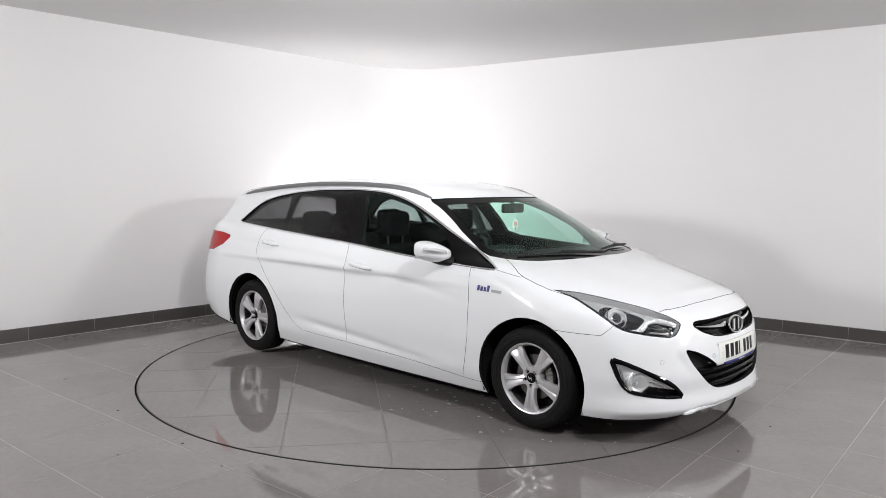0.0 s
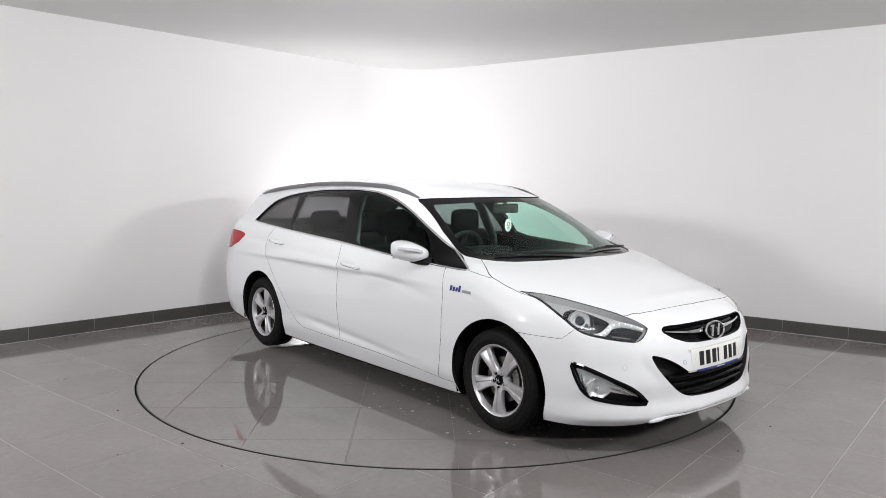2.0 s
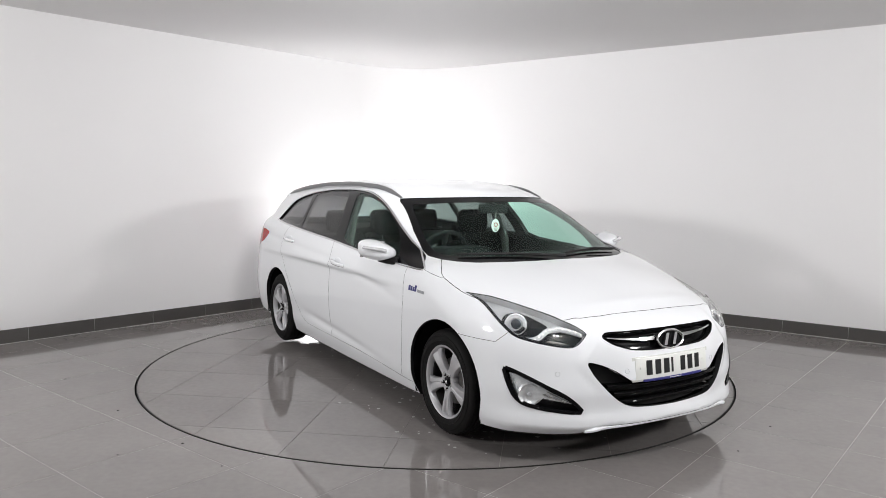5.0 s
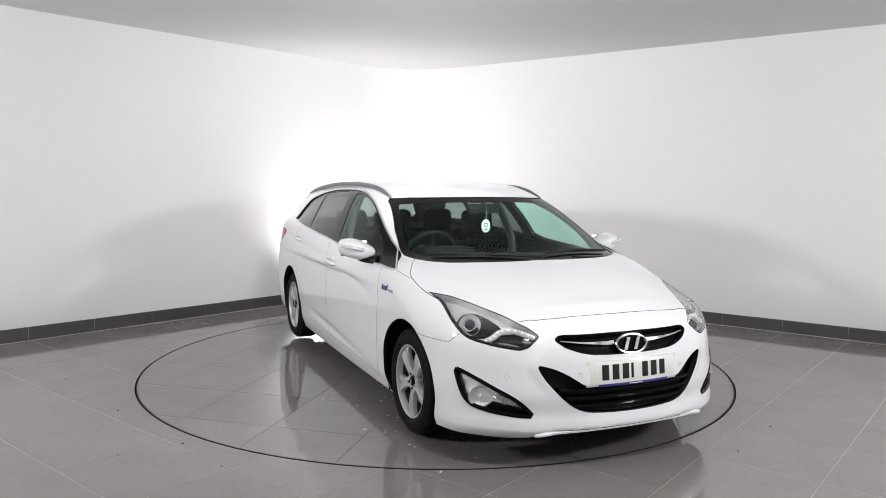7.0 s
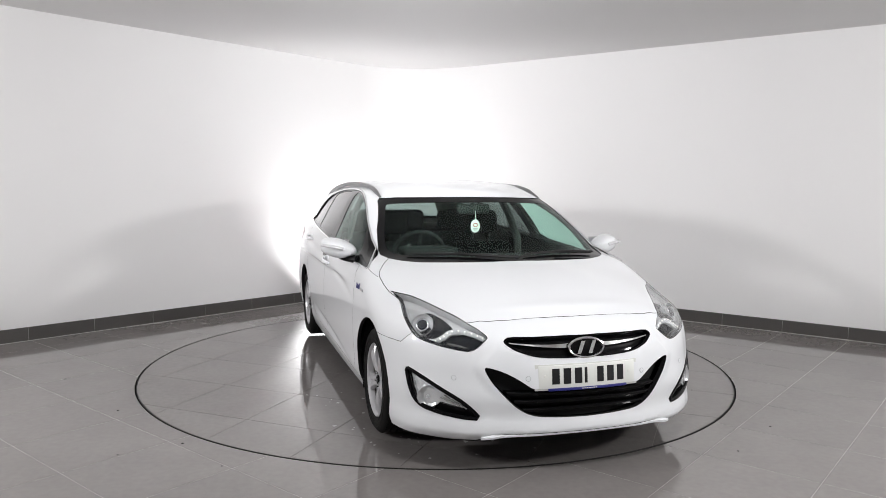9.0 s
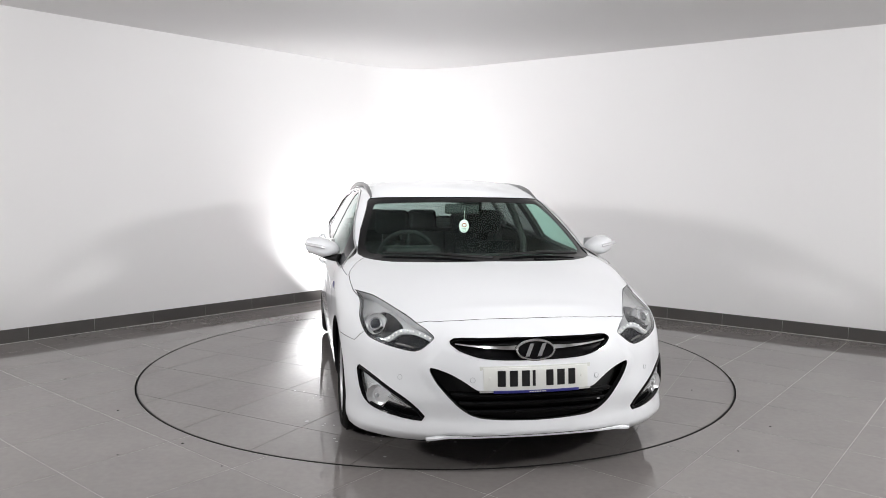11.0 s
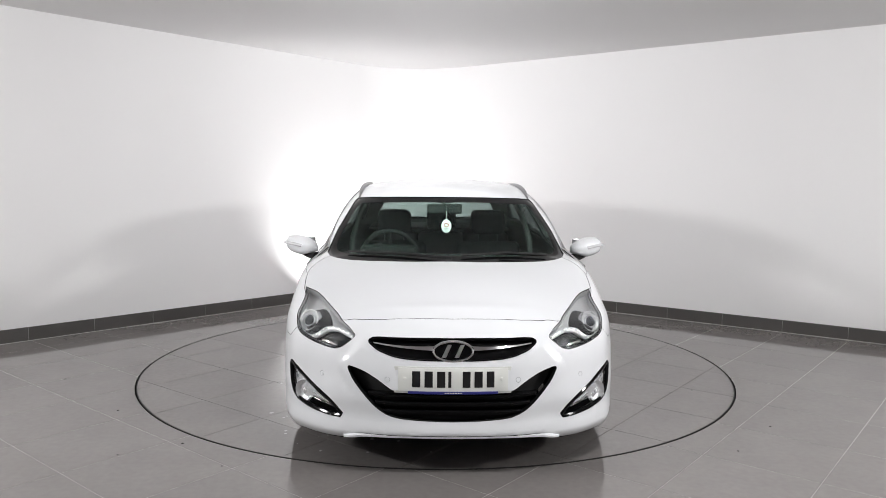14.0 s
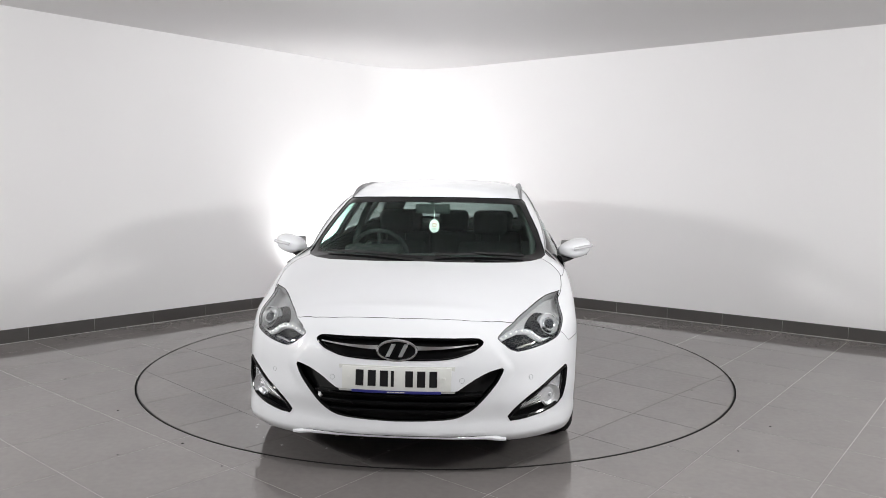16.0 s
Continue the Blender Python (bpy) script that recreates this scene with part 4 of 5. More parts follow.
for y, z in ((-0.628, 0.476), (-0.306, 0.483), (0.306, 0.483), (0.628, 0.476)):
    p, = [nose(-abs(y), z)]
    n = gradient(np.array(p)[None])[0]
    n = Vector((n[0], n[1] * (1 if y < 0 else -1), n[2])).normalized()
    p.y = y
    bm = bmesh.new()
    rod(bm, p - n * 0.004, p + n * 0.0012, 0.0105, 0.0098, 20)
    s_ob = on_car("parking_sensor", bm, M_PAINT, bumper)
    bm = bmesh.new()
    ring_pts = []
    t1 = n.cross(Vector((0, 0, 1))).normalized()
    t2 = n.cross(t1)
    sweep(bm, [p + n * 0.0006 + (t1 * math.cos(a) + t2 * math.sin(a)) * 0.0118 for a in [2 * math.pi * k / 20 for k in range(20)]], 0.0008, 5, closed=True, up=tuple(n))
    on_car("sensor_ring", bm, M_BADGE_GREY, bumper)


# ---- wheels: tyre, rim with five broad spokes, brake ----
def wheel():
    """One wheel round the origin, its face towards +y."""
    w = new("wheel")
    bm = bmesh.new()
    lathe(bm, [(0.219, 0.085), (0.226, 0.098), (0.243, 0.106), (0.268, 0.108), (0.290, 0.103), (0.306, 0.092), (0.315, 0.078), (0.319, 0.062), (0.3195, 0.045), (0.312, 0.044),
               (0.312, 0.038), (0.320, 0.037), (0.3205, 0.005), (0.312, 0.004), (0.312, -0.004), (0.3205, -0.005), (0.320, -0.037), (0.312, -0.038), (0.312, -0.044),
               (0.3195, -0.045), (0.315, -0.078), (0.306, -0.092), (0.27, -0.106), (0.226, -0.098), (0.219, -0.085)], "y", 72)
    for r, y in ((0.252, 0.1085), (0.282, 0.1065)):
        lathe(bm, [(r - 0.002, y - 0.002), (r - 0.001, y + 0.0012), (r + 0.001, y + 0.0012), (r + 0.002, y - 0.002)], "y", 72)
    for k in range(60):
        a = 2 * math.pi * k / 60
        for s in (-1, 1):
            box(bm, 0, s * 0.066, 0.3165, 0.005, 0.026, 0.004, Matrix.Rotation(a, 4, "Y"))
    part("tyre", bm, M_RUBBER, w, "worn black rubber tyre")
    bm = bmesh.new()
    lathe(bm, [(0.222, 0.088), (0.224, 0.094), (0.220, 0.098), (0.213, 0.095), (0.207, 0.085), (0.200, 0.06), (0.195, 0.0), (0.205, -0.08), (0.222, -0.088)], "y", 72)
    # inner barrel coloured dark, which paints in the shade behind the spokes
    for f in bm.faces:
        f.material_index = 1 if f.calc_center_median().y < 0.055 else 0
    part("rim", bm, [M_ALLOY, M_STEEL_SHADE], w, "silver alloy rim")
    rows = [(0.045, 0.036, 0.076), (0.075, 0.030, 0.082), (0.11, 0.033, 0.087), (0.15, 0.041, 0.091), (0.185, 0.050, 0.090), (0.207, 0.060, 0.084)]
    for n in range(5):
        bm = bmesh.new()
        turn = Matrix.Rotation(radians(90 + 72 * n), 4, "Y")
        grid = []
        for r, h, y in rows:
            k = (r - 0.045) / 0.16
            sect = [(-h, y - 0.030), (-h, y - 0.009), (-h * 0.86, y), (-h * 0.40, y + 0.003 - 0.004 * k), (h * 0.15, y - 0.016 * k), (h * 0.32, y + 0.002 - 0.006 * k), (h * 0.86, y - 0.004), (h, y - 0.012), (h, y - 0.034)]
            grid.append([bm.verts.new(turn @ Vector((r, yy, t))) for t, yy in sect])
        for a, b in zip(grid, grid[1:]):
            for k in range(len(a) - 1):
                bm.faces.new((a[k], a[k + 1], b[k + 1], b[k]))
            bm.faces.new((a[-1], a[0], b[0], b[-1]))
        bm.faces.new(grid[0])
        bm.faces.new(grid[-1][::-1])
        bmesh.ops.recalc_face_normals(bm, faces=bm.faces)
        part("spoke", bm, M_ALLOY, w)
    bm = bmesh.new()
    lathe(bm, [(0.001, 0.060), (0.03, 0.062), (0.034, 0.074), (0.046, 0.077), (0.066, 0.074), (0.072, 0.066), (0.074, 0.03), (0.05, 0.02)], "y", 40)
    hub = part("hub", bm, M_ALLOY, w)
    bm = bmesh.new()
    lathe(bm, [(0.0005, 0.086), (0.020, 0.085), (0.029, 0.081), (0.033, 0.072), (0.033, 0.06)], "y", 32)
    part("centre_cap", bm, M_BLACK, w, "black centre cap")
    bm = bmesh.new()
    for s in (-1, 1):
        sweep(bm, [Vector((s * 0.009 - 0.003, 0.0855, -0.012)), Vector((s * 0.009 + 0.003, 0.0858, 0.012))], 0.003, 6)
    sweep(bm, [Vector((-0.008, 0.0862, -0.001)), Vector((0.008, 0.0862, 0.001))], 0.003, 6)
    part("cap_mark", bm, M_CHROME, w)
    for n in range(5):
        bm = bmesh.new()
        a = radians(54 + 72 * n)
        c = Vector((0.052 * math.cos(a), 0, 0.052 * math.sin(a)))
        rod(bm, c + Vector((0, 0.064, 0)), c + Vector((0, 0.078, 0)), 0.0155, 0.0155, 16, mat=1)
        rod(bm, c + Vector((0, 0.066, 0)), c + Vector((0, 0.086, 0)), 0.0105, 0.009, 6)
        part("wheel_nut", bm, [M_CHROME, M_BLACK], w)
    bm = bmesh.new()
    lathe(bm, [(0.07, 0.025), (0.075, 0.030), (0.14, 0.030), (0.142, 0.02), (0.14, 0.008), (0.07, 0.008)], "y", 48)
    part("brake_disc", bm, M_STEEL_SHADE, w, "steel brake disc")
    bm = bmesh.new()
    lathe(bm, [(0.001, -0.005), (0.19, -0.005), (0.19, -0.03)], "y", 40)
    part("dust_shield", bm, M_UNDER, w)
    bm = bmesh.new()
    for k in range(5):
        a = radians(150 + k * 12)
        box(bm, 0.125, 0.038, 0, 0.055, 0.034, 0.034, Matrix.Rotation(-a, 4, "Y"), 0.006)
    part("brake_caliper", bm, M_STEEL_SHADE, w, "grey cast brake caliper")
    return w


TRACK, ROLL = 0.770, 0.3055
SMALL = Matrix.Scale(ROLL / 0.3205, 4)
first = wheel()
first.parent = car
spots = [(-0.042, 1), (-0.042, -1), (-2.80, 1), (-2.80, -1)]
for k, (wx, s) in enumerate(spots):
    m = SHIFT @ pose(wx, s * TRACK, ROLL, 0, 23 * k if s > 0 else (0 if k < 2 else 18), 0 if s > 0 else 180) @ SMALL
    if k == 0:
        first.matrix_basis = m
    else:
        copy_thing(first, m).parent = car
for cx, cz, r in ARCHES:
    for s in (-1, 1):
        bm = bmesh.new()
        lathe(bm, [(0.05, s * 0.55), (r + 0.012, s * 0.55), (r + 0.010, s * 0.855)], "y", 48, (cx, 0, cz + 0.01))
        bmesh.ops.delete(bm, geom=[f for f in bm.faces if f.calc_center_median().z < 0.19], context="FACES")
        on_car("arch_liner", bm, M_UNDER, label="matt black wheel arch liner")

# ---- door mirrors, handles, badge, roof rails, wipers ----
for left in (False, True):
    fix = mirrored if left else (lambda b: b)
    s = 1 if left else -1
    bm = bmesh.new()
    bmesh.ops.create_uvsphere(bm, u_segments=36, v_segments=24, radius=1.0)
    for v in bm.verts:
        x, y, z = v.co
        y = math.copysign(abs(y) ** 0.65, y)
        z = math.copysign(abs(z) ** 0.6, z)
        x = math.copysign(abs(x) ** 0.8, x)
        taper = 1 - 0.12 * max(-y, 0) - 0.30 * max(y, 0)
        z -= 0.35 * max(y, 0) * max(-z, 0) * -1
        v.co = (-0.735 + x * (0.115 if x > 0 else 0.035) * taper - 0.03 * (-y), -0.940 + y * 0.108, 0.978 + z * 0.062 * taper + 0.018 * (-y) - (0.012 * max(z, 0) * x))
    mirror_ob = on_car("door_mirror", fix(bm), M_PAINT, None, "white door mirror with chrome indicator strip")
    bm = bmesh.new()
    pts = smooth_line([(-0.692, -1.049, 1.004), (-0.654, -1.032, 1.003), (-0.628, -1.00, 0.999), (-0.617, -0.96, 0.992), (-0.616, -0.93, 0.984)])
    sweep(bm, pts, 0.0115, 8, 0.6, up=(0.7, -0.3, 0.6))
    on_car("indicator", fix(bm), M_REFLECTOR, mirror_ob, "clear indicator strip")
    bm = bmesh.new()
    sweep(bm, [(-0.725, -0.93, 0.925), (-0.700, -0.895, 0.918), (-0.665, -0.862, 0.915), (-0.64, -0.835, 0.915)], 0.026, 12, 0.8, taper=[0.75, 1, 1.1, 1.3])
    on_car("mirror_stalk", fix(bm), M_PLASTIC_SHADE, mirror_ob, "matt black mirror stalk")
    bm = bmesh.new()
    box(bm, -0.776, -0.945, 0.982, 0.006, 0.17, 0.095, None, 0.003)
    on_car("mirror_glass", fix(bm), M_CHROME, mirror_ob)
    for which, x0, z0, x1, z1 in (("front", -1.535, 0.842, -1.315, 0.822), ("rear", -2.640, 0.924, -2.415, 0.910)):
        a, b = side_y(x0, z0), side_y(x1, z1)
        bm = bmesh.new()
        line = [a.lerp(b, k / 10) + Vector((0, -0.004 - 0.030 * math.sin(math.pi * min(1, max(0, k / 10))) ** 0.5, 0)) for k in range(11)]
        sweep(bm, line, 0.0125, 10, 0.75, up=(0, -1, 0), taper=[0.5, 0.9] + [1] * 7 + [0.9, 0.5])
        handle = on_car("door_handle", fix(bm), M_PAINT, doors[which, left], "white door handle with chrome edge")
        bm = bmesh.new()
        sweep(bm, [p + Vector((0, -0.004, -0.0085)) for p in line], 0.0045, 8, 1.0, up=(0, -1, 0))
        on_car("chrome_edge", fix(bm), M_CHROME, doors[which, left], "chrome handle edge")
        bm = bmesh.new()
        c = a.lerp(b, 0.45)
        bmesh.ops.create_uvsphere(bm, u_segments=24, v_segments=12, radius=1, matrix=Matrix.Translation(c + Vector((0, 0.004, 0.004))) @ Matrix.Diagonal((0.062, 0.006, 0.030, 1)))
        on_car("handle_cup", fix(bm), M_PAINT, doors[which, left])
    # roof rail
    bm = bmesh.new()
    xs = [-1.06 - 2.27 * k / 30 for k in range(31)]
    line = []
    for k, x in enumerate(xs):
        y = -0.592 + 0.02 * (k / 30) ** 2
        p = surface(x=x, y=y)
        line.append(p + Vector((0, 0, 0.001 + 0.024 * math.sin(math.pi * min(1, max(0, (k - 0.5) / 29))) ** 0.6)))
    sweep(bm, line, 0.0145, 10, 1.15, taper=[0.5, 0.75] + [1] * 27 + [0.75, 0.5])
    on_car("roof_rail", fix(bm), M_SATIN, None, "dark satin metal roof rail")
    # badge: blue and grey marks on the wing
    marks = [("badge_mark", ((x0, 0.772), (x0 + 0.017, 0.773), (x0 + 0.021, 0.772 + up), (x0 + 0.004, 0.772 + up)), M_BLUE) for x0, up in ((-0.405, 0.031), (-0.381, 0.026), (-0.357, 0.024), (-0.333, 0.036))]
    for name, pts, mat in (*marks, ("badge_bar", ((-0.30, 0.772), (-0.228, 0.769), (-0.226, 0.785), (-0.298, 0.788)), M_BADGE_GREY)):
        bm = bmesh.new()
        top = [bm.verts.new(side_y(x, z) + Vector((0, -0.0025, 0))) for x, z in pts]
        low = [bm.verts.new(side_y(x, z) + Vector((0, 0.001, 0))) for x, z in pts]
        bm.faces.new(top)
        for k in range(len(top)):
            bm.faces.new((top[k - 1], top[k], low[k], low[k - 1]))
        bmesh.ops.recalc_face_normals(bm, faces=bm.faces)
        on_car(name, fix(bm), mat, None, "small blue and silver wing badge", smooth=False)


def screen(y, z, lift=0.0):
    p = surface(y=y, z=z, start=0.5, step=-0.001)
    n = gradient(np.array(p)[None])[0]
    n = Vector(n / np.linalg.norm(n))
    return p + n * lift


for root, tip in (((0.02, 0.950), (-0.60, 0.968)), ((0.60, 0.956), (0.08, 0.966))):
    bm = bmesh.new()
    line = [screen(root[0] + (tip[0] - root[0]) * k / 16, root[1] + (tip[1] - root[1]) * k / 16 + 0.010 * math.sin(math.pi * k / 16), 0.010) for k in range(17)]
    sweep(bm, line, 0.009, 8, 0.7, up=(1, 0, 0.5), taper=[0.6 + 0.4 * math.sin(math.pi * k / 16) for k in range(17)])
    wiper = on_car("wiper", bm, M_PLASTIC_SHADE, None, "black windscreen wiper")
    bm = bmesh.new()
    arm = [screen(root[0] + (tip[0] - root[0]) * k / 12 * 0.55, root[1] - 0.004 + 0.018 * k / 12, 0.022) for k in range(13)]
    sweep(bm, arm, 0.007, 8, 0.6, up=(1, 0, 0.5))
    on_car("wiper_arm", bm, M_PLASTIC_SHADE, wiper)

# ---- cabin ----
bm = bmesh.new()
rows = []
for x, z in ((-0.30, 0.93), (-0.50, 0.935), (-0.66, 0.93), (-0.74, 0.90), (-0.78, 0.82), (-0.72, 0.62), (-0.70, 0.42)):
    rows.append([bm.verts.new((x - 0.03 * (1 - (y / 0.76) ** 2), y, z - 0.015 * (y / 0.76) ** 2)) for y in [-0.76 + 1.52 * k / 16 for k in range(17)]])
for a, b in zip(rows, rows[1:]):
    for k in range(16):
        bm.faces.new((a[k], a[k + 1], b[k + 1], b[k]))
for y in (-0.37,):
    vs = box(bm, -0.66, y, 0.955, 0.20, 0.36, 0.06, None, 0.025, 3)
on_car("dashboard", bm, M_TRIM_SHADE, None, "dark grey moulded dashboard")
tilt = Matrix.Translation((-0.90, -0.37, 0.90)) @ Matrix.Rotation(radians(-66), 4, "Y")
bm = bmesh.new()
sweep(bm, [tilt @ Vector((0.185 * math.cos(a), 0.185 * math.sin(a), 0)) for a in [2 * math.pi * k / 40 for k in range(40)]], 0.015, 10, closed=True, up=(0.9, 0, 0.4))
sw = on_car("steering_wheel", bm, M_TRIM_SHADE, None, "black three-spoke steering wheel")
bm = bmesh.new()
for a in (0, 180, 270 - 90 * 0):
    d = Vector((math.sin(radians(a)) * -1, math.cos(radians(a)), 0))
    rod(bm, tilt @ (d * 0.05), tilt @ (d * 0.18), 0.018, 0.013, 8)
box(bm, 0, 0, -0.01, 0.13, 0.15, 0.05, tilt, 0.02, 3)
on_car("wheel_boss", bm, M_TRIM_SHADE, sw)
bm = bmesh.new()
sweep(bm, [tilt @ Vector((0.105 * math.cos(a), 0.105 * math.sin(a), 0.012)) for a in [math.pi + 0.6 + (math.pi - 1.2) * k / 12 for k in range(13)]], 0.006, 6, up=(0.9, 0, 0.4))
on_car("chrome_inlay", bm, M_SATIN, sw)


def seat(y, back_x, wide, top, rest_z, name="front_seat"):
    bm = bmesh.new()
    box(bm, back_x + 0.28, y, 0.46, 0.54, wide, 0.16, None, 0.05, 4)
    ob = on_car("seat_cushion", bm, M_SEAT, None, "charcoal cloth seat cushion")
    bm = bmesh.new()
    lean = Matrix.Translation((back_x, y, 0.48)) @ Matrix.Rotation(radians(-14), 4, "Y")
    vs = box(bm, 0, 0, (top - 0.48) / 2, 0.15, wide, top - 0.48, lean, 0.06, 5)
    on_car("backrest", bm, M_SEAT, ob)
    hx = back_x - (rest_z - 0.48) * math.tan(radians(14)) + 0.02
    bm = bmesh.new()
    box(bm, hx, y, rest_z, 0.11, 0.265, 0.19, Matrix(), 0.05, 5)
    on_car("headrest", bm, M_SEAT, ob)
    for s in (-1, 1):
        bm = bmesh.new()
        rod(bm, (hx + 0.01, y + s * 0.075, top - 0.06), (hx + 0.01, y + s * 0.075, rest_z - 0.05), 0.0065)
        on_car("headrest_post", bm, M_CHROME, ob)


for y in (-0.37, 0.37):
    seat(y, -1.52, 0.50, 0.955, 1.09)
for y in (-0.40, 0.02, 0.42):
    seat(y, -2.42, 0.42, 0.97, 1.06)
for s in (-1, 1):
    bm = bmesh.new()
    line = [(-1.62, s * 0.70, 0.60), (-1.66, s * 0.70, 0.95), (-1.72, s * 0.64, 1.15), (-1.75, s * 0.56, 1.31)]
    sweep(bm, line, 0.045, 10, 0.5, up=(0, -s, 0.3))
    on_car("pillar_trim", bm, M_LINING, None, "pale grey inner pillar trim")
bm = bmesh.new()
box(bm, -3.0, 0, 0.98, 0.85, 1.28, 0.02, None, 0.008)
on_car("parcel_cover", bm, M_TRIM_SHADE, None, "dark luggage cover")
bm = bmesh.new()
box(bm, -0.83, 0.0, 1.222, 0.035, 0.235, 0.066, None, 0.015, 3)
vm = on_car("cabin_mirror", bm, M_TRIM_SHADE, None, "black cabin mirror")
bm = bmesh.new()
rod(bm, (-0.82, 0.0, 1.245), (-0.86, 0.0, 1.275), 0.012)
box(bm, -0.93, 0.0, 1.275, 0.10, 0.11, 0.03, None, 0.012)
on_car("mirror_mount", bm, M_TRIM_SHADE, vm)
bm = bmesh.new()
lathe(bm, [(0.0005, -0.003), (0.031, -0.003), (0.034, 0.0), (0.031, 0.003), (0.0005, 0.003)], "x", 28, (0, 0, 0))
bmesh.ops.transform(bm, matrix=Matrix.Translation((-0.815, 0.012, 1.105)) @ Matrix.Diagonal((1, 1, 1.32, 1)), verts=bm.verts)
orn = on_car("hanging_tag", bm, M_WHITE, None, "oval white tag hanging from the mirror")
bm = bmesh.new()
rod(bm, (-0.815, 0.012, 1.148), (-0.81, 0.012, 1.21), 0.0015, seg=6)
on_car("cord", bm, M_PLATE, orn)
bm = bmesh.new()
sweep(bm, [(-0.8115, 0.012 + 0.014 * math.cos(a), 1.112 + 0.012 * math.sin(a)) for a in [2 * math.pi * k / 20 for k in range(20)]], 0.003, 6, closed=True, up=(1, 0, 0))
on_car("tag_print", bm, M_REDPRINT, orn)
bm = bmesh.new()
for k in range(3):
    box(bm, -0.8115, 0.012, 1.088 - k * 0.008, 0.001, 0.03 - 0.006 * k, 0.003)
on_car("tag_lines", bm, M_INK, orn, smooth=False)

# tailgate spoiler
bm = bmesh.new()
rows = []
for k in range(21):
    y = -0.60 + 1.2 * k / 20
    x1, x2 = -3.30, -3.58 + 0.22 * (abs(y) / 0.6) ** 2.5
    z1, z2 = surface(x=x1, y=y).z + 0.006, surface(x=max(x2, -3.5), y=y).z + 0.022
    rows.append([bm.verts.new(p) for p in ((x1, y, z1), ((x1 + x2) / 2, y, (z1 + z2) / 2 + 0.008), (x2 + 0.01, y, z2), (x2, y, z2 - 0.008), (x2 + 0.02, y, z2 - 0.022), (x1, y, z1 - 0.04))])
for a, b in zip(rows, rows[1:]):
    for k in range(6):
        bm.faces.new((a[k], a[(k + 1) % 6], b[(k + 1) % 6], b[k]))
bm.faces.new(rows[0][::-1])
bm.faces.new(rows[-1])
bmesh.ops.recalc_face_normals(bm, faces=bm.faces)
on_car("roof_spoiler", bm, M_PAINT, None, "white tailgate roof spoiler")


# ---- floor tiles, turntable tiles and skirting, piece by piece ----
GRID, PITCH_T, JOINT = radians(50.5), 0.565, 0.0017
ROW, COL = Vector((math.cos(GRID), math.sin(GRID))), Vector((math.sin(GRID), -math.cos(GRID)))


def clip(poly, line):
    """A convex polygon cut down to the left-hand side of each step along line (a closed convex outline, anticlockwise)."""
    for i in range(len(line)):
        a, b = line[i], line[(i + 1) % len(line)]
        d = b - a
        out = []
        for j in range(len(poly)):
            p, q = poly[j - 1], poly[j]
            sp, sq = d.x * (p.y - a.y) - d.y * (p.x - a.x), d.x * (q.y - a.y) - d.y * (q.x - a.x)
            if (sp >= 0) != (sq >= 0):
                out.append(p + (q - p) * (sp / (sp - sq)))
            if sq >= 0:
                out.append(q)
        poly = out
        if len(poly) < 3:
            return []
    return poly


def slab(name, polys, parent, z=0.0, deep=0.006, mat=None, me=None):
    if me is None:
        vs, fs = [], []
        for poly in polys:
            n, k = len(poly), len(vs)
            vs += [(p.x, p.y, z) for p in poly] + [(p.x, p.y, z - deep) for p in poly]
            fs.append(tuple(range(k, k + n)))
            fs += [(k + i, k + n + i, k + n + (i + 1) % n, k + (i + 1) % n) for i in range(n)]
        me = bpy.data.meshes.new(name)
        me.from_pydata(vs, [], fs)
        me.materials.append(mat or M_TILE)
    ob = new(name, me)
    ob.parent = parent
    return ob


room = [CORNER, end_w, back, end_e]
disc_edge = [q * (RING_R - 0.0105) for q in ring]
hole = [q * (RING_R + 0.008) for q in ring]
hole_pts = [(q.x, q.y) for q in hole]
turn_back = Matrix.Rotation(radians(90.47), 2)
for i in range(-18, 18):
    for j in range(-18, 18):
        c0 = COL * (2.318 + PITCH_T * i) + ROW * (-2.317 + PITCH_T * j)
        sq = [c0 + COL * (a * PITCH_T + (JOINT if a == 0 else -JOINT)) + ROW * (b * PITCH_T + (JOINT if b == 0 else -JOINT)) for a, b in ((0, 0), (0, 1), (1, 1), (1, 0))]
        if sum(sq[k - 1].x * sq[k].y - sq[k].x * sq[k - 1].y for k in range(4)) < 0:
            sq = sq[::-1]
        far = [p.length for p in sq]
        if min(far) > 9.5:
            continue
        inner_poly = clip(sq, disc_edge)
        if inner_poly:
            slab("tile", [[turn_back @ p for p in inner_poly]], turntable)
        outer_poly = clip(sq, room)
        if not outer_poly or max(far) < RING_R:
            continue
        if min(far) < RING_R + 0.45:
            tb = bmesh.new()
            tb.faces.new([tb.verts.new((p.x, p.y, 0)) for p in outer_poly])
            tb.normal_update()
            cut(tb, hole_pts, TOP)
            keep_f = [f for f in tb.faces if f.calc_center_median().length > RING_R + 0.0075]
            polys = [[Vector((w.co.x, w.co.y)) for w in f.verts] for f in keep_f]
            tb.free()
            if not polys:
                continue
            slab("tile", polys, floor)
        else:
            slab("tile", [outer_poly], floor)

# skirting: dark tiles along the two walls that are seen, over a pale backing
LINE = [end_w, *arc, end_e]
LENGTHS = [0.0]
for a, b in zip(LINE, LINE[1:]):
    LENGTHS.append(LENGTHS[-1] + (b - a).length)


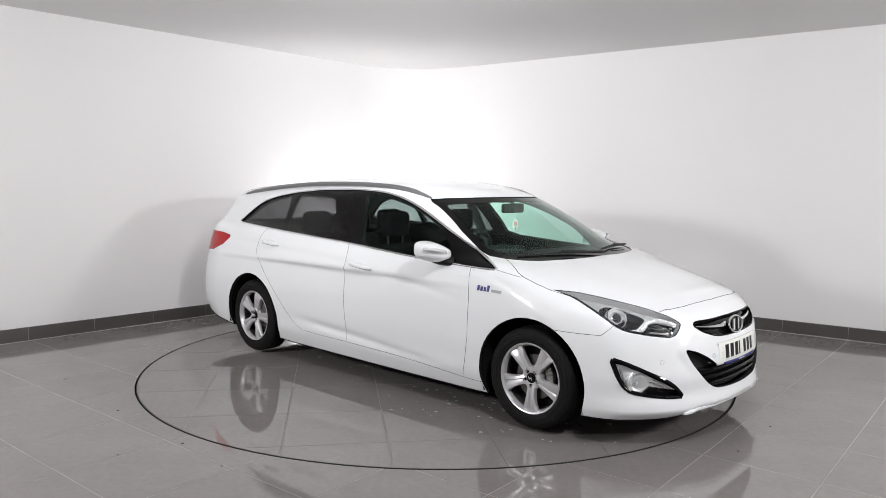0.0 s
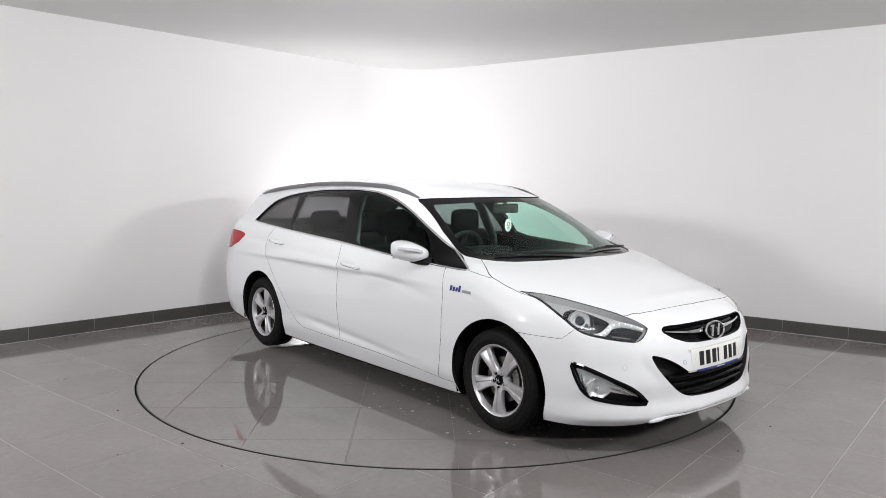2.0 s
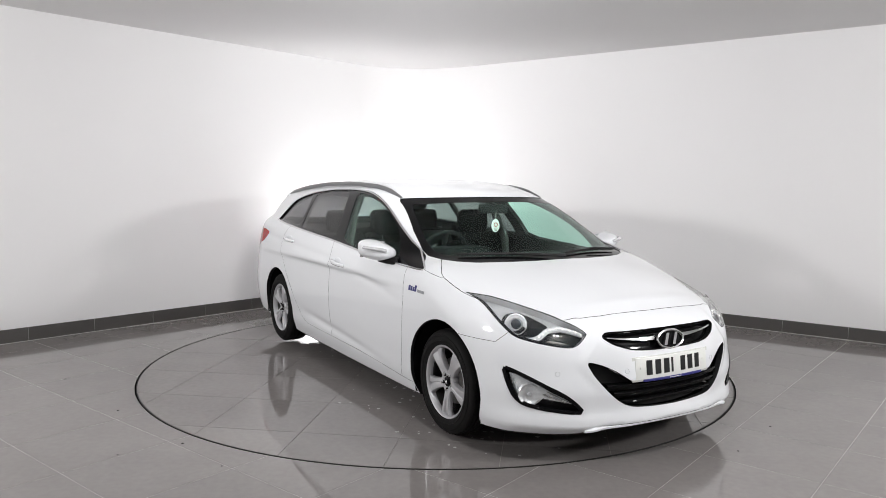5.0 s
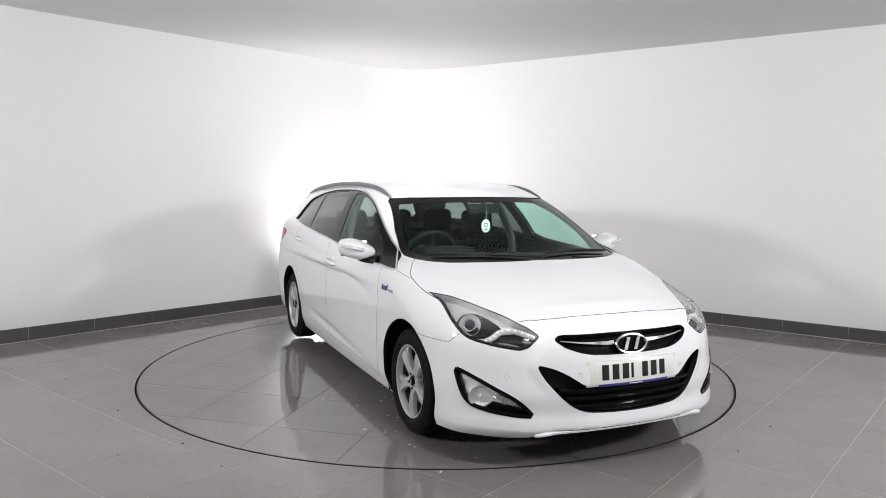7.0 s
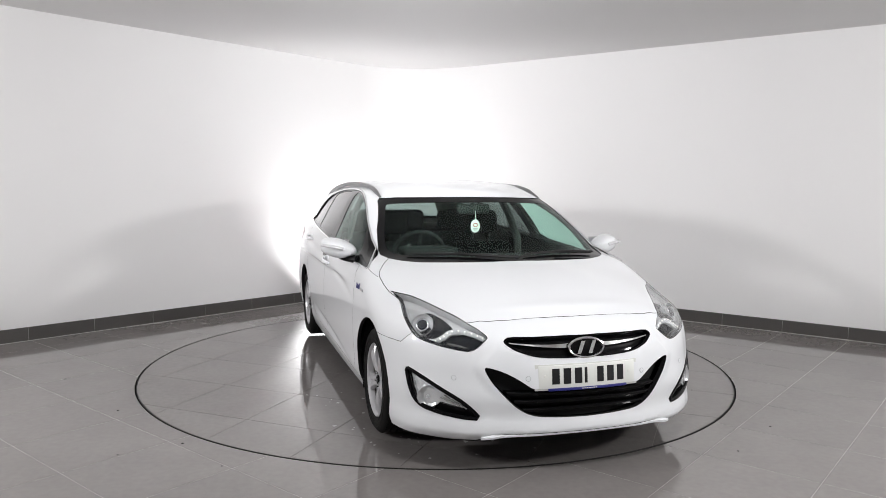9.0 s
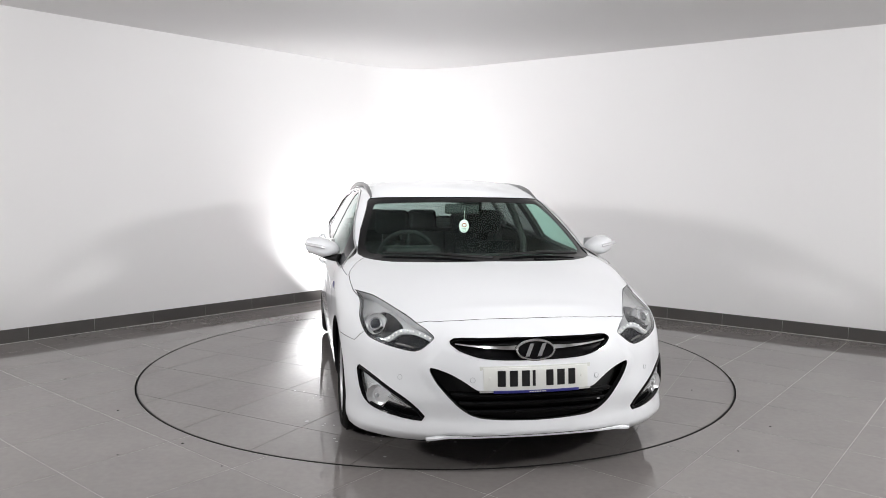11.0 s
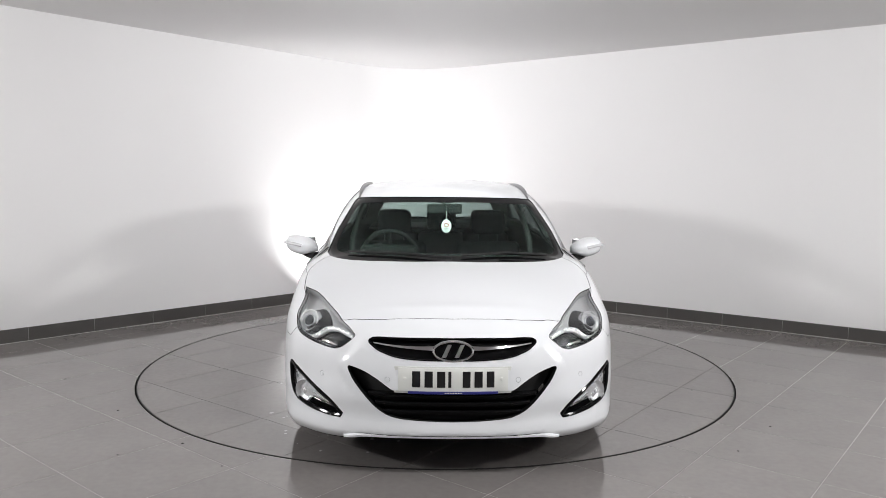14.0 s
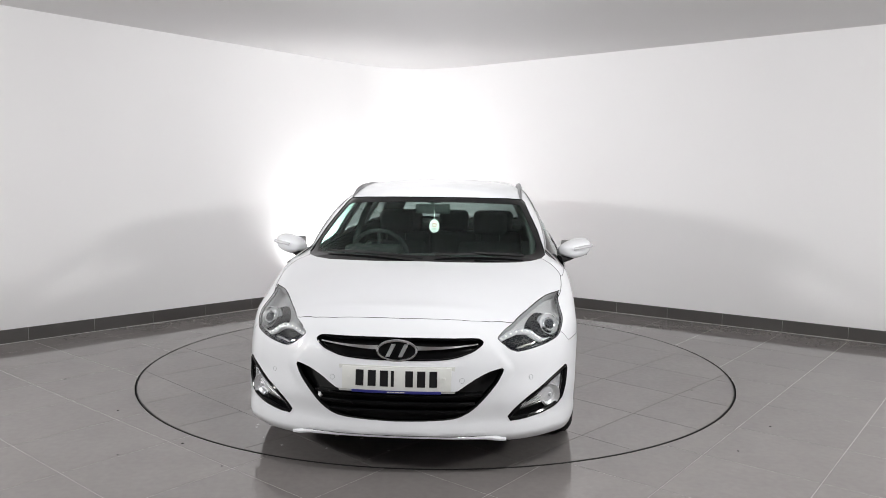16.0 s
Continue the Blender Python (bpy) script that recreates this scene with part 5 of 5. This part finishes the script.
def along(s):
    for k in range(len(LINE) - 1):
        if s <= LENGTHS[k + 1] or k == len(LINE) - 2:
            a, b = LINE[k], LINE[k + 1]
            t = (b - a).normalized()
            return a + t * (s - LENGTHS[k]), Vector((t.y, -t.x))


def skirting(name, s0, s1, thick, low, high, mat):
    ss = [s0, *[s for s in LENGTHS if s0 < s < s1], s1]
    vs, fs = [], []
    for s in ss:
        p, n = along(s)
        q = p + n * thick
        q2 = p + n * (thick - 0.002)
        vs += [(p.x, p.y, low), (q.x, q.y, low), (q.x, q.y, high - 0.002), (q2.x, q2.y, high), (p.x, p.y, high)]
    for k in range(len(ss) - 1):
        for e in range(4):
            fs.append((5 * k + e, 5 * k + e + 1, 5 * k + e + 6, 5 * k + e + 5))
    fs += [(4, 3, 2, 1, 0), tuple(5 * (len(ss) - 1) + e for e in range(5))]
    return shaped(name, board, mat, vs, fs)


mid_s = (LENGTHS[1] + LENGTHS[-2]) / 2
joint_w, joint_e = LONG - 2.953, LENGTHS[-1] - (LONG - 2.965)
board = new("baseboard")
tagged(board, "dark grey tiled skirting along the white walls", "skirting", kind="structure")
skirting("backing", 0.0, LENGTHS[-1], 0.0108, 0.0, 0.116, M_SKIRT_GROUT)
skirting("sealant_bead", 0.0, LENGTHS[-1], 0.0155, 0.0005, 0.005, M_SKIRT_GROUT)
west, east = [joint_w - 0.56 * k for k in range(-6, 12)], [joint_e + 0.56 * k for k in range(-6, 12)]
stops = sorted([s for s in west if 0 < s < mid_s - 0.1]) + sorted([s for s in east if mid_s - 0.1 < s < LENGTHS[-1]])
for a, b in zip(stops, stops[1:]):
    skirting("tile", a + 0.0015, b - 0.0015, 0.012, 0.001, 0.120, M_SKIRT)

# dried splashes on the turntable below the engine, grit on the floor
rng = random.Random(7)


def blot(bm, x, y, r, z, h):
    n = 9
    pts = [(x + r * rng.uniform(0.6, 1.2) * math.cos(2 * math.pi * k / n), y + r * rng.uniform(0.5, 1.1) * math.sin(2 * math.pi * k / n)) for k in range(n)]
    top = [bm.verts.new((px * 0.9 + x * 0.1, py * 0.9 + y * 0.1, z + h)) for px, py in pts]
    low = [bm.verts.new((px, py, z)) for px, py in pts]
    bm.faces.new(top)
    for k in range(n):
        bm.faces.new((low[k - 1], low[k], top[k], top[k - 1]))


bm = bmesh.new()
for _ in range(260):
    bx, by = rng.gauss(-0.45, 0.42) - AX, rng.gauss(-0.38, 0.28) - AY
    blot(bm, bx, by, abs(rng.gauss(0, 0.009)) + 0.002, 0.0003, 0.0004)
for _ in range(60):
    bx, by = rng.gauss(-1.9, 0.4) - AX, rng.gauss(-0.35, 0.2) - AY
    blot(bm, bx, by, abs(rng.gauss(0, 0.007)) + 0.002, 0.0003, 0.0004)
tagged(part("splash_marks", bm, M_STAIN, turntable, smooth=False), "dried pale splash marks on the tiles", kind="stuff")
bm = bmesh.new()
for px, py in ((-1.05, -2.16), (-1.93, -1.30), (-1.62, -2.02), (1.95, -1.5), (1.6, -1.9), (-1.35, -1.85), (2.9, -1.4), (-2.6, -0.6), (1.75, -0.75)):
    blot(bm, px, py, rng.uniform(0.004, 0.010), 0.0003, 0.003)
tagged(part("floor_grit", bm, M_SPECK, None, smooth=False), "scattered dark grit on the floor tiles", "grit", kind="stuff")


# ---- what moves: the turntable turns evenly and carries the car ----
def motions():
    for thing in (turntable, car):
        walk(thing, [(t, pose(0, 0, 0, 0, 0, -42.94 - 3.2778 * t)) for t in (0.0, 2.0, 4.0, 6.0, 8.0, 10.0, 12.0, 14.0, 16.0)])


motions()
